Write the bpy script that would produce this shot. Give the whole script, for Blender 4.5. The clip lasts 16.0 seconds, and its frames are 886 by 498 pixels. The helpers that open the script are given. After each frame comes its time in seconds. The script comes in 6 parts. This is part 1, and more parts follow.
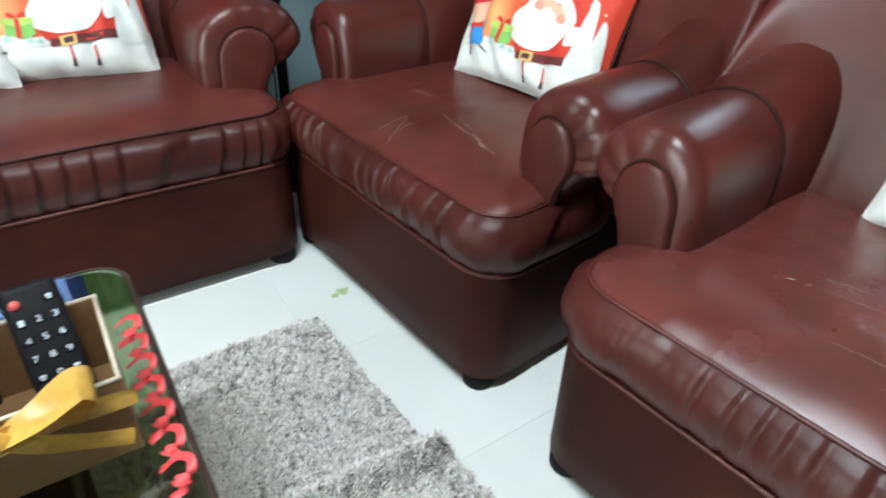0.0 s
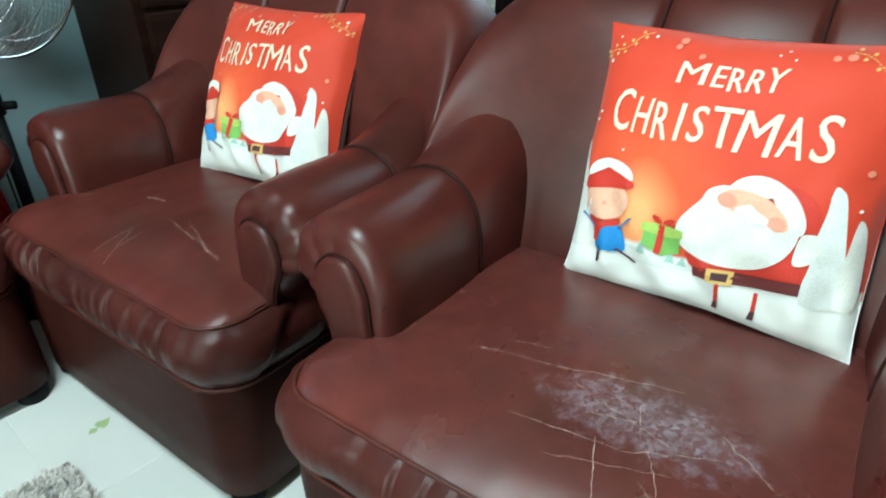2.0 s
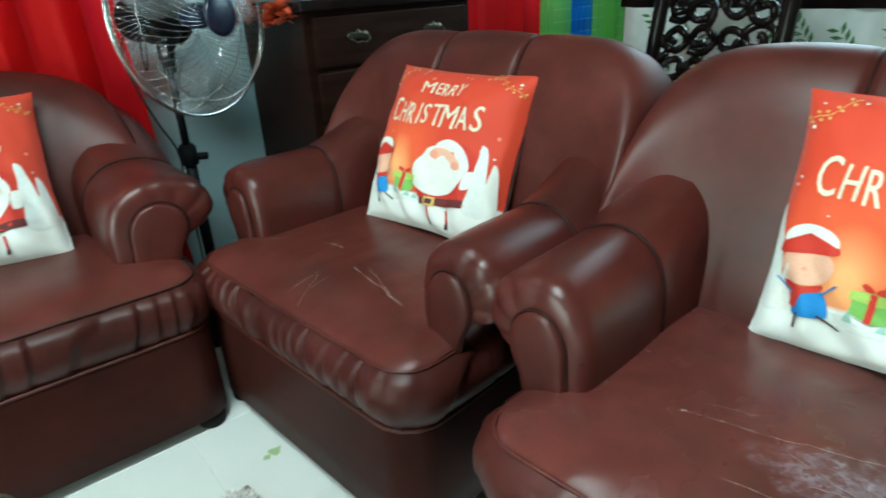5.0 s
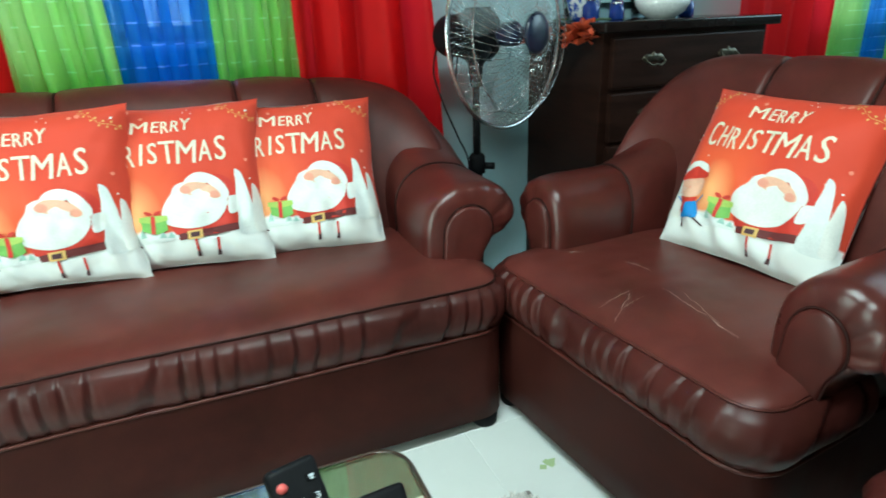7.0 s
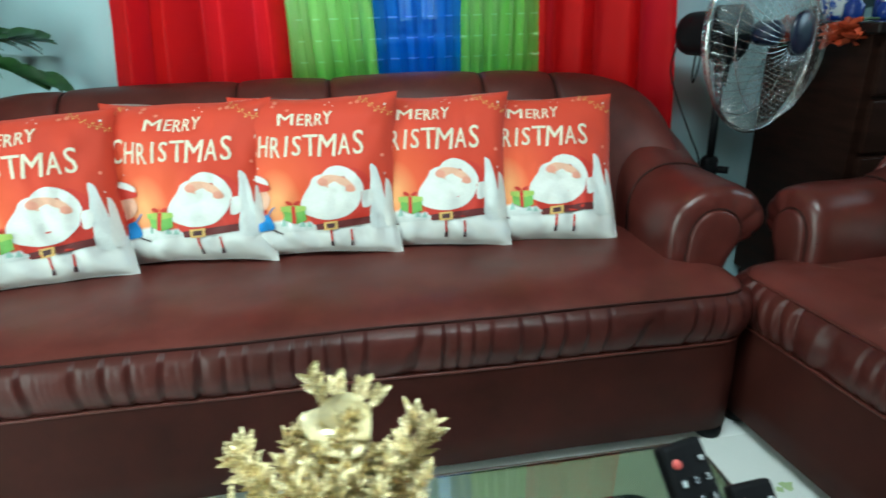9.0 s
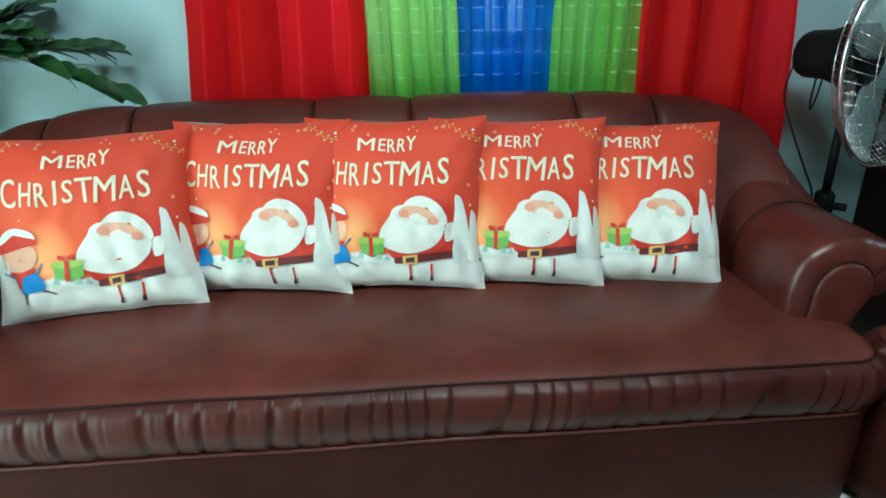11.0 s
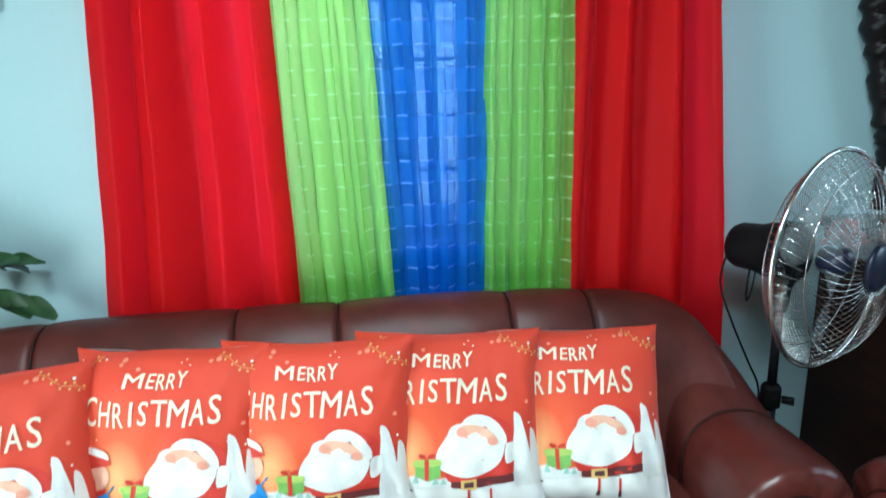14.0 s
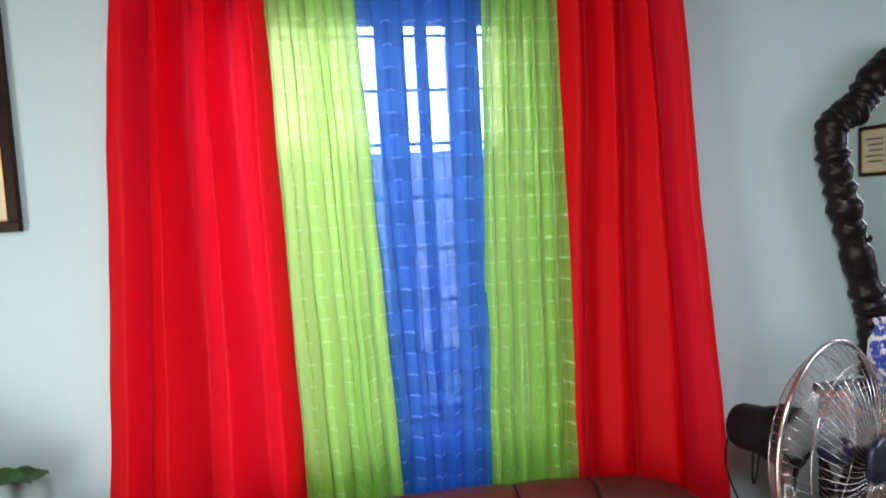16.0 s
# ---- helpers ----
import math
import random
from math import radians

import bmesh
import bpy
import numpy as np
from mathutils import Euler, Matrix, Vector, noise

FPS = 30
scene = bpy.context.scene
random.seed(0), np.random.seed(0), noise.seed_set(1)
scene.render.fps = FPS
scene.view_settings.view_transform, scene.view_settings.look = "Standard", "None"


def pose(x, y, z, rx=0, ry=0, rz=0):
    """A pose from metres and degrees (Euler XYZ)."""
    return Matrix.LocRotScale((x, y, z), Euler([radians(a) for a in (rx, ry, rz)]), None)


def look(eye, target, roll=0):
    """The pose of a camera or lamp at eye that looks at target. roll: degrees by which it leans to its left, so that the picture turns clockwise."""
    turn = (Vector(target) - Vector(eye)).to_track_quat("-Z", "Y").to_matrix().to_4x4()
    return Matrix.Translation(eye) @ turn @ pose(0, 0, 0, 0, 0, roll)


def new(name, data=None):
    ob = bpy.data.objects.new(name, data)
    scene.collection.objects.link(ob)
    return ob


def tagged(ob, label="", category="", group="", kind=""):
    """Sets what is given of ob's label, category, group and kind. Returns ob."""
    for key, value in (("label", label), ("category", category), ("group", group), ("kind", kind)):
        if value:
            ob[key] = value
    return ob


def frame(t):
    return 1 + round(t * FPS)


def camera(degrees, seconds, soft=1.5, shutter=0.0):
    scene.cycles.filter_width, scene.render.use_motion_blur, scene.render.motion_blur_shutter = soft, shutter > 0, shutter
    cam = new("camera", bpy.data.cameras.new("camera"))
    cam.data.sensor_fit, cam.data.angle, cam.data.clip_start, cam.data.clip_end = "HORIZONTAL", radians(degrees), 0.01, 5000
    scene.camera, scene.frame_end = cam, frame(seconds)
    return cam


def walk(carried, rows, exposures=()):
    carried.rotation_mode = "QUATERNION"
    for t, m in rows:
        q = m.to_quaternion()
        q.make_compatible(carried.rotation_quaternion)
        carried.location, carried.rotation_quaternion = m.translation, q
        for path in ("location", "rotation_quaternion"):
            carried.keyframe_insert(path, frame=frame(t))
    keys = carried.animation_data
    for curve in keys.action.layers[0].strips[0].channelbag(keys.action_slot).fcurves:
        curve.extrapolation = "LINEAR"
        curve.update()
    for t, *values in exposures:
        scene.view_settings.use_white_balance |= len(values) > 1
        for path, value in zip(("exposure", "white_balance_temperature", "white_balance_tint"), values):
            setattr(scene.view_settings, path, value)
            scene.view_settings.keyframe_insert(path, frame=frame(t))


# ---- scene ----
cam = camera(72.1, 16.0, soft=1.6, shutter=0.5)
PATH = [
    (0, (0.114, 0.028, 0.99), (1.067, 1.396, -0.115), 2.2),
    (0.5, (0.185, -0.017, 0.999), (1.234, 1.307, -0.072), 1.5),
    (1, (0.251, -0.061, 1.009), (1.39, 1.208, -0.034), 0.8),
    (1.5, (0.312, -0.094, 1.022), (1.55, 1.11, 0.013), 0.0),
    (2, (0.362, -0.112, 1.042), (1.675, 1.062, 0.096), -0.9),
    (2.5, (0.395, -0.118, 1.064), (1.765, 1.036, 0.174), -2.1),
    (3, (0.406, -0.11, 1.077), (1.806, 1.048, 0.241), -3.2),
    (5.5, (0.148, 0.026, 1.092), (1.186, 1.531, 0.281), -2.6),
    (6, (0.073, 0.068, 1.091), (1.002, 1.654, 0.304), -2.4),
    (6.5, (-0.018, 0.097, 1.106), (0.776, 1.769, 0.349), -2.4),
    (7, (-0.077, 0.152, 1.086), (0.621, 1.881, 0.363), -2.2),
    (7.5, (-0.145, 0.141, 1.103), (0.451, 1.911, 0.388), -2.1),
    (8, (-0.211, 0.158, 1.095), (0.279, 1.961, 0.38), -2.1),
    (8.5, (-0.274, 0.171, 1.095), (0.114, 1.997, 0.378), -1.8),
    (9, (-0.357, 0.19, 1.098), (-0.08, 2.034, 0.376), -1.7),
    (9.5, (-0.449, 0.211, 1.103), (-0.285, 2.066, 0.374), -1.5),
    (9.7, (-0.444, 0.202, 1.111), (-0.34, 2.057, 0.371), -1.8),
    (11.8, (-0.44, 0.451, 1.199), (-0.283, 2.301, 0.456), -0.8),
    (12, (-0.419, 0.452, 1.211), (-0.266, 2.311, 0.489), -1.1),
    (12.5, (-0.388, 0.512, 1.258), (-0.245, 2.387, 0.576), -1.5),
    (13, (-0.347, 0.544, 1.331), (-0.186, 2.44, 0.715), -1.7),
    (13.5, (-0.313, 0.546, 1.384), (-0.116, 2.453, 0.811), -1.4),
    (14, (-0.303, 0.528, 1.447), (-0.068, 2.457, 0.975), -1.8),
    (14.5, (-0.289, 0.548, 1.503), (-0.047, 2.491, 1.097), -2.1),
    (15, (-0.296, 0.529, 1.573), (-0.038, 2.486, 1.256), -2.2),
    (15.5, (-0.28, 0.524, 1.645), (-0.034, 2.495, 1.404), -3.1),
    (16, (-0.358, 0.52, 1.719), (-0.047, 2.49, 1.571), -3.1),
]
walk(cam, [(t, look(eye, target, roll)) for t, eye, target, roll in PATH], [(0, 0.34, 6100, 4), (2, 0.20, 5950, -8), (3.2, 0.12, 5850, -17), (5.5, 0.10, 6000, -11), (7, 0.12, 5950, -13), (8.5, -0.05, 5900, -11), (9.5, -0.30, 5800, -11),
     (12, -0.34, 5700, -17), (13, -0.06, 5600, -14), (14, 0.03, 5650, -3), (15, 0.22, 6150, 13), (16, 0.10, 7100, 24)])

# ---- world, sun and lamps ----
world = bpy.data.worlds.new("world")
scene.world = world
world.use_nodes = True
sky = world.node_tree.nodes.new("ShaderNodeTexSky")
sky.sky_type = "NISHITA"
sky.sun_disc = False
sky.sun_elevation, sky.sun_rotation = radians(48), radians(214)
world.node_tree.links.new(sky.outputs[0], world.node_tree.nodes["Background"].inputs[0])
world.node_tree.nodes["Background"].inputs[1].default_value = 0.12

sun = new("sun", bpy.data.lights.new("sun", "SUN"))
sun.data.energy, sun.data.angle, sun.data.color = 5.0, radians(0.6), (1, 0.95, 0.88)
sun.matrix_world = look((-4, -6, 8), (0, 0, 0))


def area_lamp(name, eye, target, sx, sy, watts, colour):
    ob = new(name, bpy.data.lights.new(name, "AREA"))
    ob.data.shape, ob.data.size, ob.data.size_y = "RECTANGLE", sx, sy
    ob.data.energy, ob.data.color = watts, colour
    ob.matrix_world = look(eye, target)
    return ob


# unseen sources: an east window assumed from highlights, and an added west light
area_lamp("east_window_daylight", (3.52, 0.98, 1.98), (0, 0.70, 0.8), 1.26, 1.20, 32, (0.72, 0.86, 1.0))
area_lamp("added_west_light", (-2.62, 0.25, 1.05), (0.6, 0.45, 0.55), 1.0, 1.95, 78, (0.92, 1.0, 0.95))
# unseen overhead lamp, added to light seats, cushions and floor from above
area_lamp("added_overhead_light", (-0.30, 0.26, 2.68), (-0.30, 0.26, 0), 1.25, 0.16, 78, (0.90, 0.96, 1.0))


# ---- materials ----
def material(name):
    m = bpy.data.materials.new(name)
    m.use_nodes = True
    nt = m.node_tree
    return m, nt, nt.nodes["Principled BSDF"]


def node(nt, kind, **values):
    n = nt.nodes.new(kind)
    for key, value in values.items():
        if isinstance(key, str) and key in n.inputs:
            n.inputs[key].default_value = value
    return n


def noise_node(nt, scale, detail=4.0, rough=0.55, stretch=None, source="Object"):
    tc = nt.nodes.new("ShaderNodeTexCoord")
    n = nt.nodes.new("ShaderNodeTexNoise")
    n.inputs["Scale"].default_value, n.inputs["Detail"].default_value, n.inputs["Roughness"].default_value = scale, detail, rough
    if stretch:
        mp = nt.nodes.new("ShaderNodeMapping")
        mp.inputs["Scale"].default_value = stretch
        nt.links.new(tc.outputs[source], mp.inputs[0])
        nt.links.new(mp.outputs[0], n.inputs["Vector"])
    else:
        nt.links.new(tc.outputs[source], n.inputs["Vector"])
    return n


def ramp(nt, fac, stops):
    r = nt.nodes.new("ShaderNodeValToRGB")
    e = r.color_ramp.elements
    e[0].position, e[0].color = stops[0][0], (*stops[0][1], 1)
    e[1].position, e[1].color = stops[-1][0], (*stops[-1][1], 1)
    for p, c in stops[1:-1]:
        x = e.new(p)
        x.color = (*c, 1)
    nt.links.new(fac, r.inputs[0])
    return r


def bump(nt, bsdf, height, strength, distance, previous=None):
    b = nt.nodes.new("ShaderNodeBump")
    b.inputs["Strength"].default_value, b.inputs["Distance"].default_value = strength, distance
    nt.links.new(height, b.inputs["Height"])
    if previous:
        nt.links.new(previous.outputs[0], b.inputs["Normal"])
    nt.links.new(b.outputs[0], bsdf.inputs["Normal"])
    return b


def mix_colour(nt, fac, a, b, blend="MIX"):
    m = nt.nodes.new("ShaderNodeMix")
    m.data_type, m.blend_type = "RGBA", blend
    for value, slot in ((fac, 0), (a, 6), (b, 7)):
        if isinstance(value, (int, float)):
            m.inputs[slot].default_value = value
        elif isinstance(value, tuple):
            m.inputs[slot].default_value = (*value, 1)
        else:
            nt.links.new(value, m.inputs[slot])
    return m.outputs[2]


def maths(nt, op, a, b=0.0, c=0.0):
    m = nt.nodes.new("ShaderNodeMath")
    m.operation = op
    for i, value in enumerate((a, b, c)):
        if isinstance(value, (int, float)):
            m.inputs[i].default_value = value
        else:
            nt.links.new(value, m.inputs[i])
    return m.outputs[0]


def mottled(name, light, dark, scale=8.0, rough=0.5, grain=120.0, relief=0.2, depth=0.001, metal=0.0, spread=0.12, stretch=None, speck=0.15):
    """A surface of two tones in large stains and fine grain, with relief."""
    m, nt, p = material(name)
    big = noise_node(nt, scale, 5.0, 0.6, stretch)
    fine = noise_node(nt, grain, 3.0, 0.6, stretch)
    r = ramp(nt, big.outputs[0], [(0.3, dark), (0.72, light)])
    grainy = ramp(nt, fine.outputs[0], [(0.25, (1 - speck,) * 3), (0.75, (1 + 0.8 * speck,) * 3)])
    nt.links.new(mix_colour(nt, 1.0, r.outputs[0], grainy.outputs[0], "MULTIPLY"), p.inputs["Base Color"])
    rr = maths(nt, "MULTIPLY_ADD", big.outputs[0], spread * 2, rough - spread)
    nt.links.new(rr, p.inputs["Roughness"])
    p.inputs["Metallic"].default_value = metal
    bump(nt, p, fine.outputs[0], relief, depth)
    return m


def leather(name, light, dark, rough, wrinkle=0.0):
    """Bonded leather: pebble grain, soft creases, rubbed lighter patches and fine white cracks."""
    m, nt, p = material(name)
    big = noise_node(nt, 3.2, 4.0, 0.55)
    mid = noise_node(nt, 17.0, 5.0, 0.65)
    tc = nt.nodes.new("ShaderNodeTexCoord")
    peb = nt.nodes.new("ShaderNodeTexVoronoi")
    peb.feature, peb.inputs["Scale"].default_value = "DISTANCE_TO_EDGE", 520.0
    nt.links.new(tc.outputs["Object"], peb.inputs["Vector"])
    tone = ramp(nt, big.outputs[0], [(0.32, dark), (0.68, light)])
    wear = ramp(nt, mid.outputs[0], [(0.35, (0.86, 0.84, 0.84)), (0.7, (1.12, 1.1, 1.08))])
    worn = mix_colour(nt, 1.0, tone.outputs[0], wear.outputs[0], "MULTIPLY")
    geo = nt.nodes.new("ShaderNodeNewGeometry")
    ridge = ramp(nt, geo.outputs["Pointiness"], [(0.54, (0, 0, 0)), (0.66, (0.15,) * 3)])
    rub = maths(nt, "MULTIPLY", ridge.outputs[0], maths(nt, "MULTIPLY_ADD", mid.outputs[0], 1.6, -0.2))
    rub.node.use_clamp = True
    brown = ramp(nt, noise_node(nt, 7.5, 3.0).outputs[0], [(0.5, (1.0, 1.0, 1.0)), (0.75, (0.95, 1.12, 1.0))])
    worn = mix_colour(nt, 1.0, worn, brown.outputs[0], "MULTIPLY")
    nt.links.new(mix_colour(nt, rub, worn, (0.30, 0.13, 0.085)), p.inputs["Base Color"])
    rr = maths(nt, "MULTIPLY_ADD", mid.outputs[0], 0.22, rough - 0.1)
    nt.links.new(rr, p.inputs["Roughness"])
    p.inputs["Specular IOR Level"].default_value = 0.31
    soft = bump(nt, p, mid.outputs[0], 0.10, 0.005)
    last = bump(nt, p, peb.outputs[0], 0.25, 0.0006, soft)
    if wrinkle:
        net = nt.nodes.new("ShaderNodeTexVoronoi")
        net.feature, net.inputs["Scale"].default_value = "DISTANCE_TO_EDGE", 55.0
        warp = mix_colour(nt, 0.3, tc.outputs["Object"], mid.outputs[1], "ADD")
        nt.links.new(warp, net.inputs["Vector"])
        crease = ramp(nt, net.outputs[0], [(0.0, (0, 0, 0)), (0.10, (1, 1, 1))])
        bump(nt, p, crease.outputs[0], wrinkle, 0.002, last)
        patchy = ramp(nt, big.outputs[0], [(0.42, (rough + 0.12,) * 3), (0.55, (rough - 0.08,) * 3)])
        nt.links.new(patchy.outputs[0], p.inputs["Roughness"])
    return m


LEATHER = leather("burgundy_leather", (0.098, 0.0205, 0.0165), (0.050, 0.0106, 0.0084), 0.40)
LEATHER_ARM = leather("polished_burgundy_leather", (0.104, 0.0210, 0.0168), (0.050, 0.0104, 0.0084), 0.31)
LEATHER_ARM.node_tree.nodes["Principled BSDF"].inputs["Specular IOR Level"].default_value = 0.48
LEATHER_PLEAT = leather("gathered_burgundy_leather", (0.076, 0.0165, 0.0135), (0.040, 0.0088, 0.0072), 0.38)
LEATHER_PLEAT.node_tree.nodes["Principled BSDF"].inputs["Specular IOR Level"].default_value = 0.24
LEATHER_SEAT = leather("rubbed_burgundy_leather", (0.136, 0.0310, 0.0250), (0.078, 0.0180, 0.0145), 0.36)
# same leather, with the shade below the border put into a darker colour
LEATHER_SHADED = leather("shaded_burgundy_leather", (0.048, 0.0112, 0.0085), (0.027, 0.0064, 0.0048), 0.50)
LEATHER_SHADED.node_tree.nodes["Principled BSDF"].inputs["Specular IOR Level"].default_value = 0.10
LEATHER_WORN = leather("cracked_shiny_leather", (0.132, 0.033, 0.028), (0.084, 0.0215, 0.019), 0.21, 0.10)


def add_bare_patch(m, cx, cy, rx, ry):
    """A patch where the finish has come off in a net of small pale flakes."""
    nt = m.node_tree
    p = nt.nodes["Principled BSDF"]
    tc = nt.nodes.new("ShaderNodeTexCoord")
    sep = nt.nodes.new("ShaderNodeSeparateXYZ")
    nt.links.new(tc.outputs["Object"], sep.inputs[0])
    ex = maths(nt, "POWER", maths(nt, "ABSOLUTE", maths(nt, "DIVIDE", maths(nt, "SUBTRACT", sep.outputs[0], cx), rx)), 2.0)
    ey = maths(nt, "POWER", maths(nt, "ABSOLUTE", maths(nt, "DIVIDE", maths(nt, "SUBTRACT", sep.outputs[1], cy), ry)), 2.0)
    ragged = noise_node(nt, 34.0, 5.0, 0.7)
    inside = maths(nt, "SUBTRACT", maths(nt, "MULTIPLY_ADD", ragged.outputs[0], 2.4, -0.45), maths(nt, "ADD", ex, ey))
    inside.node.use_clamp = True
    cells = nt.nodes.new("ShaderNodeTexVoronoi")
    cells.feature, cells.inputs["Scale"].default_value = "F1", 160.0
    nt.links.new(tc.outputs["Object"], cells.inputs["Vector"])
    flake = ramp(nt, cells.outputs["Color"], [(0.35, (0.25,) * 3), (0.75, (1.0,) * 3)])
    share = maths(nt, "MULTIPLY", maths(nt, "MULTIPLY", inside, flake.outputs[0]), 0.75)
    old = p.inputs["Base Color"].links[0].from_socket
    nt.links.new(mix_colour(nt, share, old, (0.30, 0.27, 0.33)), p.inputs["Base Color"])
    rough = p.inputs["Roughness"].links[0].from_socket
    nt.links.new(maths(nt, "MULTIPLY_ADD", inside, -0.08, rough), p.inputs["Roughness"])


add_bare_patch(LEATHER_WORN, 0.075, 0.20, 0.17, 0.085)
LEATHER_WORN.node_tree.nodes["Principled BSDF"].inputs["Specular IOR Level"].default_value = 0.6
PIPING = mottled("dark_piping", (0.035, 0.012, 0.010), (0.02, 0.008, 0.007), 20, 0.45)
PIPING.node_tree.nodes["Principled BSDF"].inputs["Specular IOR Level"].default_value = 0.12
CRACK = mottled("bare_backing", (0.60, 0.48, 0.43), (0.30, 0.18, 0.15), 60, 0.8)
BLACK_PLASTIC = mottled("black_plastic", (0.010, 0.010, 0.011), (0.006, 0.006, 0.007), 12, 0.5)
BLACK_PLASTIC.node_tree.nodes["Principled BSDF"].inputs["Specular IOR Level"].default_value = 0.08
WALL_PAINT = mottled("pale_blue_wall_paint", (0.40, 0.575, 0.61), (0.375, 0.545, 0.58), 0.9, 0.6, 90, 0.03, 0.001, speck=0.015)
# ceiling is never in view; brown tone added to lower the ambient light
CEILING_PAINT = mottled("unseen_ceiling_tone", (0.30, 0.20, 0.11), (0.22, 0.14, 0.08), 1.2, 0.5)
# made-up dark tone for walls out of view, to cut bounced light
UNSEEN_WALL_TONE = mottled("dark_unseen_wall_tone", (0.13, 0.16, 0.15), (0.10, 0.125, 0.12), 1.2, 0.6)
WHITE_TRIM = mottled("white_trim", (0.80, 0.81, 0.80), (0.70, 0.72, 0.72), 6, 0.4)
GROUT = mottled("tile_grout", (0.78, 0.79, 0.76), (0.70, 0.71, 0.68), 9, 0.8)
DARK_WOOD = mottled("dark_stained_wood", (0.024, 0.0095, 0.0065), (0.010, 0.0042, 0.003), 5, 0.40, 60, 0.15, 0.001, stretch=(1, 1, 8))
DARK_WOOD.node_tree.nodes["Principled BSDF"].inputs["Specular IOR Level"].default_value = 0.12
LACQUER = mottled("black_lacquer", (0.014, 0.009, 0.008), (0.006, 0.004, 0.004), 9, 0.16)
LACQUER.node_tree.nodes["Principled BSDF"].inputs["Specular IOR Level"].default_value = 0.18


# ---- building helpers ----
def part(name, bm, mat, parent, label="", smooth=True):
    """Link a bmesh as one mesh object under its thing."""
    me = bpy.data.meshes.new(name)
    bm.normal_update()
    bm.to_mesh(me)
    bm.free()
    me.materials.append(mat)
    if smooth:
        me.polygons.foreach_set("use_smooth", [True] * len(me.polygons))
    ob = new(name, me)
    if parent:
        ob.parent = parent
    if label:
        ob["label"] = label
    return ob


def thing(name, m, label, category, group="", kind=""):
    ob = new(name)
    ob.empty_display_size = 0.1
    ob.matrix_world = m
    return tagged(ob, label, category, group, kind)


def sheet(rows, close_u=False, close_v=False, bm=None, cap=False):
    """Quads between rows of points; closed along a row (u) or from last row to first (v)."""
    bm = bm or bmesh.new()
    vs = [[bm.verts.new(p) for p in row] for row in rows]
    nv, nu = len(vs), len(vs[0])
    for j in range(nv if close_v else nv - 1):
        a, b = vs[j], vs[(j + 1) % nv]
        for i in range(nu if close_u else nu - 1):
            k = (i + 1) % nu
            bm.faces.new((a[i], a[k], b[k], b[i]))
    if cap:
        bm.faces.new(list(reversed(vs[0])))
        bm.faces.new(vs[-1])
    return bm


def box(x0, y0, z0, x1, y1, z1, bevel=0.0, bm=None, segments=2):
    own = bmesh.new()
    bmesh.ops.create_cube(own, size=1)
    for v in own.verts:
        v.co = Vector((x0 if v.co.x < 0 else x1, y0 if v.co.y < 0 else y1, z0 if v.co.z < 0 else z1))
    if bevel:
        bmesh.ops.bevel(own, geom=own.edges[:], offset=bevel, segments=segments, affect="EDGES", profile=0.6)
    if bm is None:
        return own
    me = bpy.data.meshes.new("tmp")
    own.to_mesh(me)
    own.free()
    bm.from_mesh(me)
    bpy.data.meshes.remove(me)
    return bm


def tube(points, radius, sides=8, bm=None, closed=False):
    """A round bar along points; radius a number or one per point."""
    pts = [Vector(p) for p in points]
    n = len(pts)
    rows = []
    up = Vector((0.123, 0.31, 0.94)).normalized()
    for i, p in enumerate(pts):
        a = pts[(i - 1) % n] if closed or i else pts[0]
        b = pts[(i + 1) % n] if closed or i < n - 1 else pts[-1]
        d = (b - a).normalized()
        x = d.cross(up)
        if x.length < 0.05:
            x = d.cross(Vector((1, 0, 0)))
        x.normalize()
        y = d.cross(x)
        up = x.cross(d)
        r = radius[i] if isinstance(radius, (list, tuple)) else radius
        rows.append([p + r * (math.cos(2 * math.pi * k / sides) * x + math.sin(2 * math.pi * k / sides) * y) for k in range(sides)])
    return sheet(rows, close_u=True, close_v=closed, bm=bm, cap=not closed)


def lathe(profile, sides=24, bm=None, centre=(0, 0, 0)):
    """A turned form from (radius, height) pairs."""
    c = Vector(centre)
    rows = [[c + Vector((r * math.cos(2 * math.pi * k / sides), r * math.sin(2 * math.pi * k / sides), z)) for k in range(sides)] for r, z in profile]
    return sheet(rows, close_u=True, bm=bm, cap=True)


def smooth_path(points, steps=6, closed=False):
    """Catmull-Rom through the points."""
    pts = [Vector(p) for p in points]
    n = len(pts)
    out = []
    for i in range(n if closed else n - 1):
        p0 = pts[(i - 1) % n] if closed else pts[max(i - 1, 0)]
        p1, p2 = pts[i], pts[(i + 1) % n]
        p3 = pts[(i + 2) % n] if closed else pts[min(i + 2, n - 1)]
        for k in range(steps):
            t = k / steps
            out.append(0.5 * ((2 * p1) + (p2 - p0) * t + (2 * p0 - 5 * p1 + 4 * p2 - p3) * t * t + (3 * p1 - p0 - 3 * p2 + p3) * t ** 3))
    if not closed:
        out.append(pts[-1])
    return out


def wobble(x, y=0.0, z=0.0):
    return noise.noise(Vector((x, y, z)))


# ---- the room ----
def structure(name, bm, mat, label, category, smooth=False):
    return tagged(part(name, bm, mat, None, smooth=smooth), label, category, kind="structure")


X0, X1, Y0, Y1, H = -2.7, 3.6, -1.6, 2.36, 2.75
WX0, WX1, WZ0, WZ1 = -0.745, 0.30, 1.035, 2.32      # window in the curtained wall
VX0, VX1 = 2.65, 3.35                                # second window of that wall


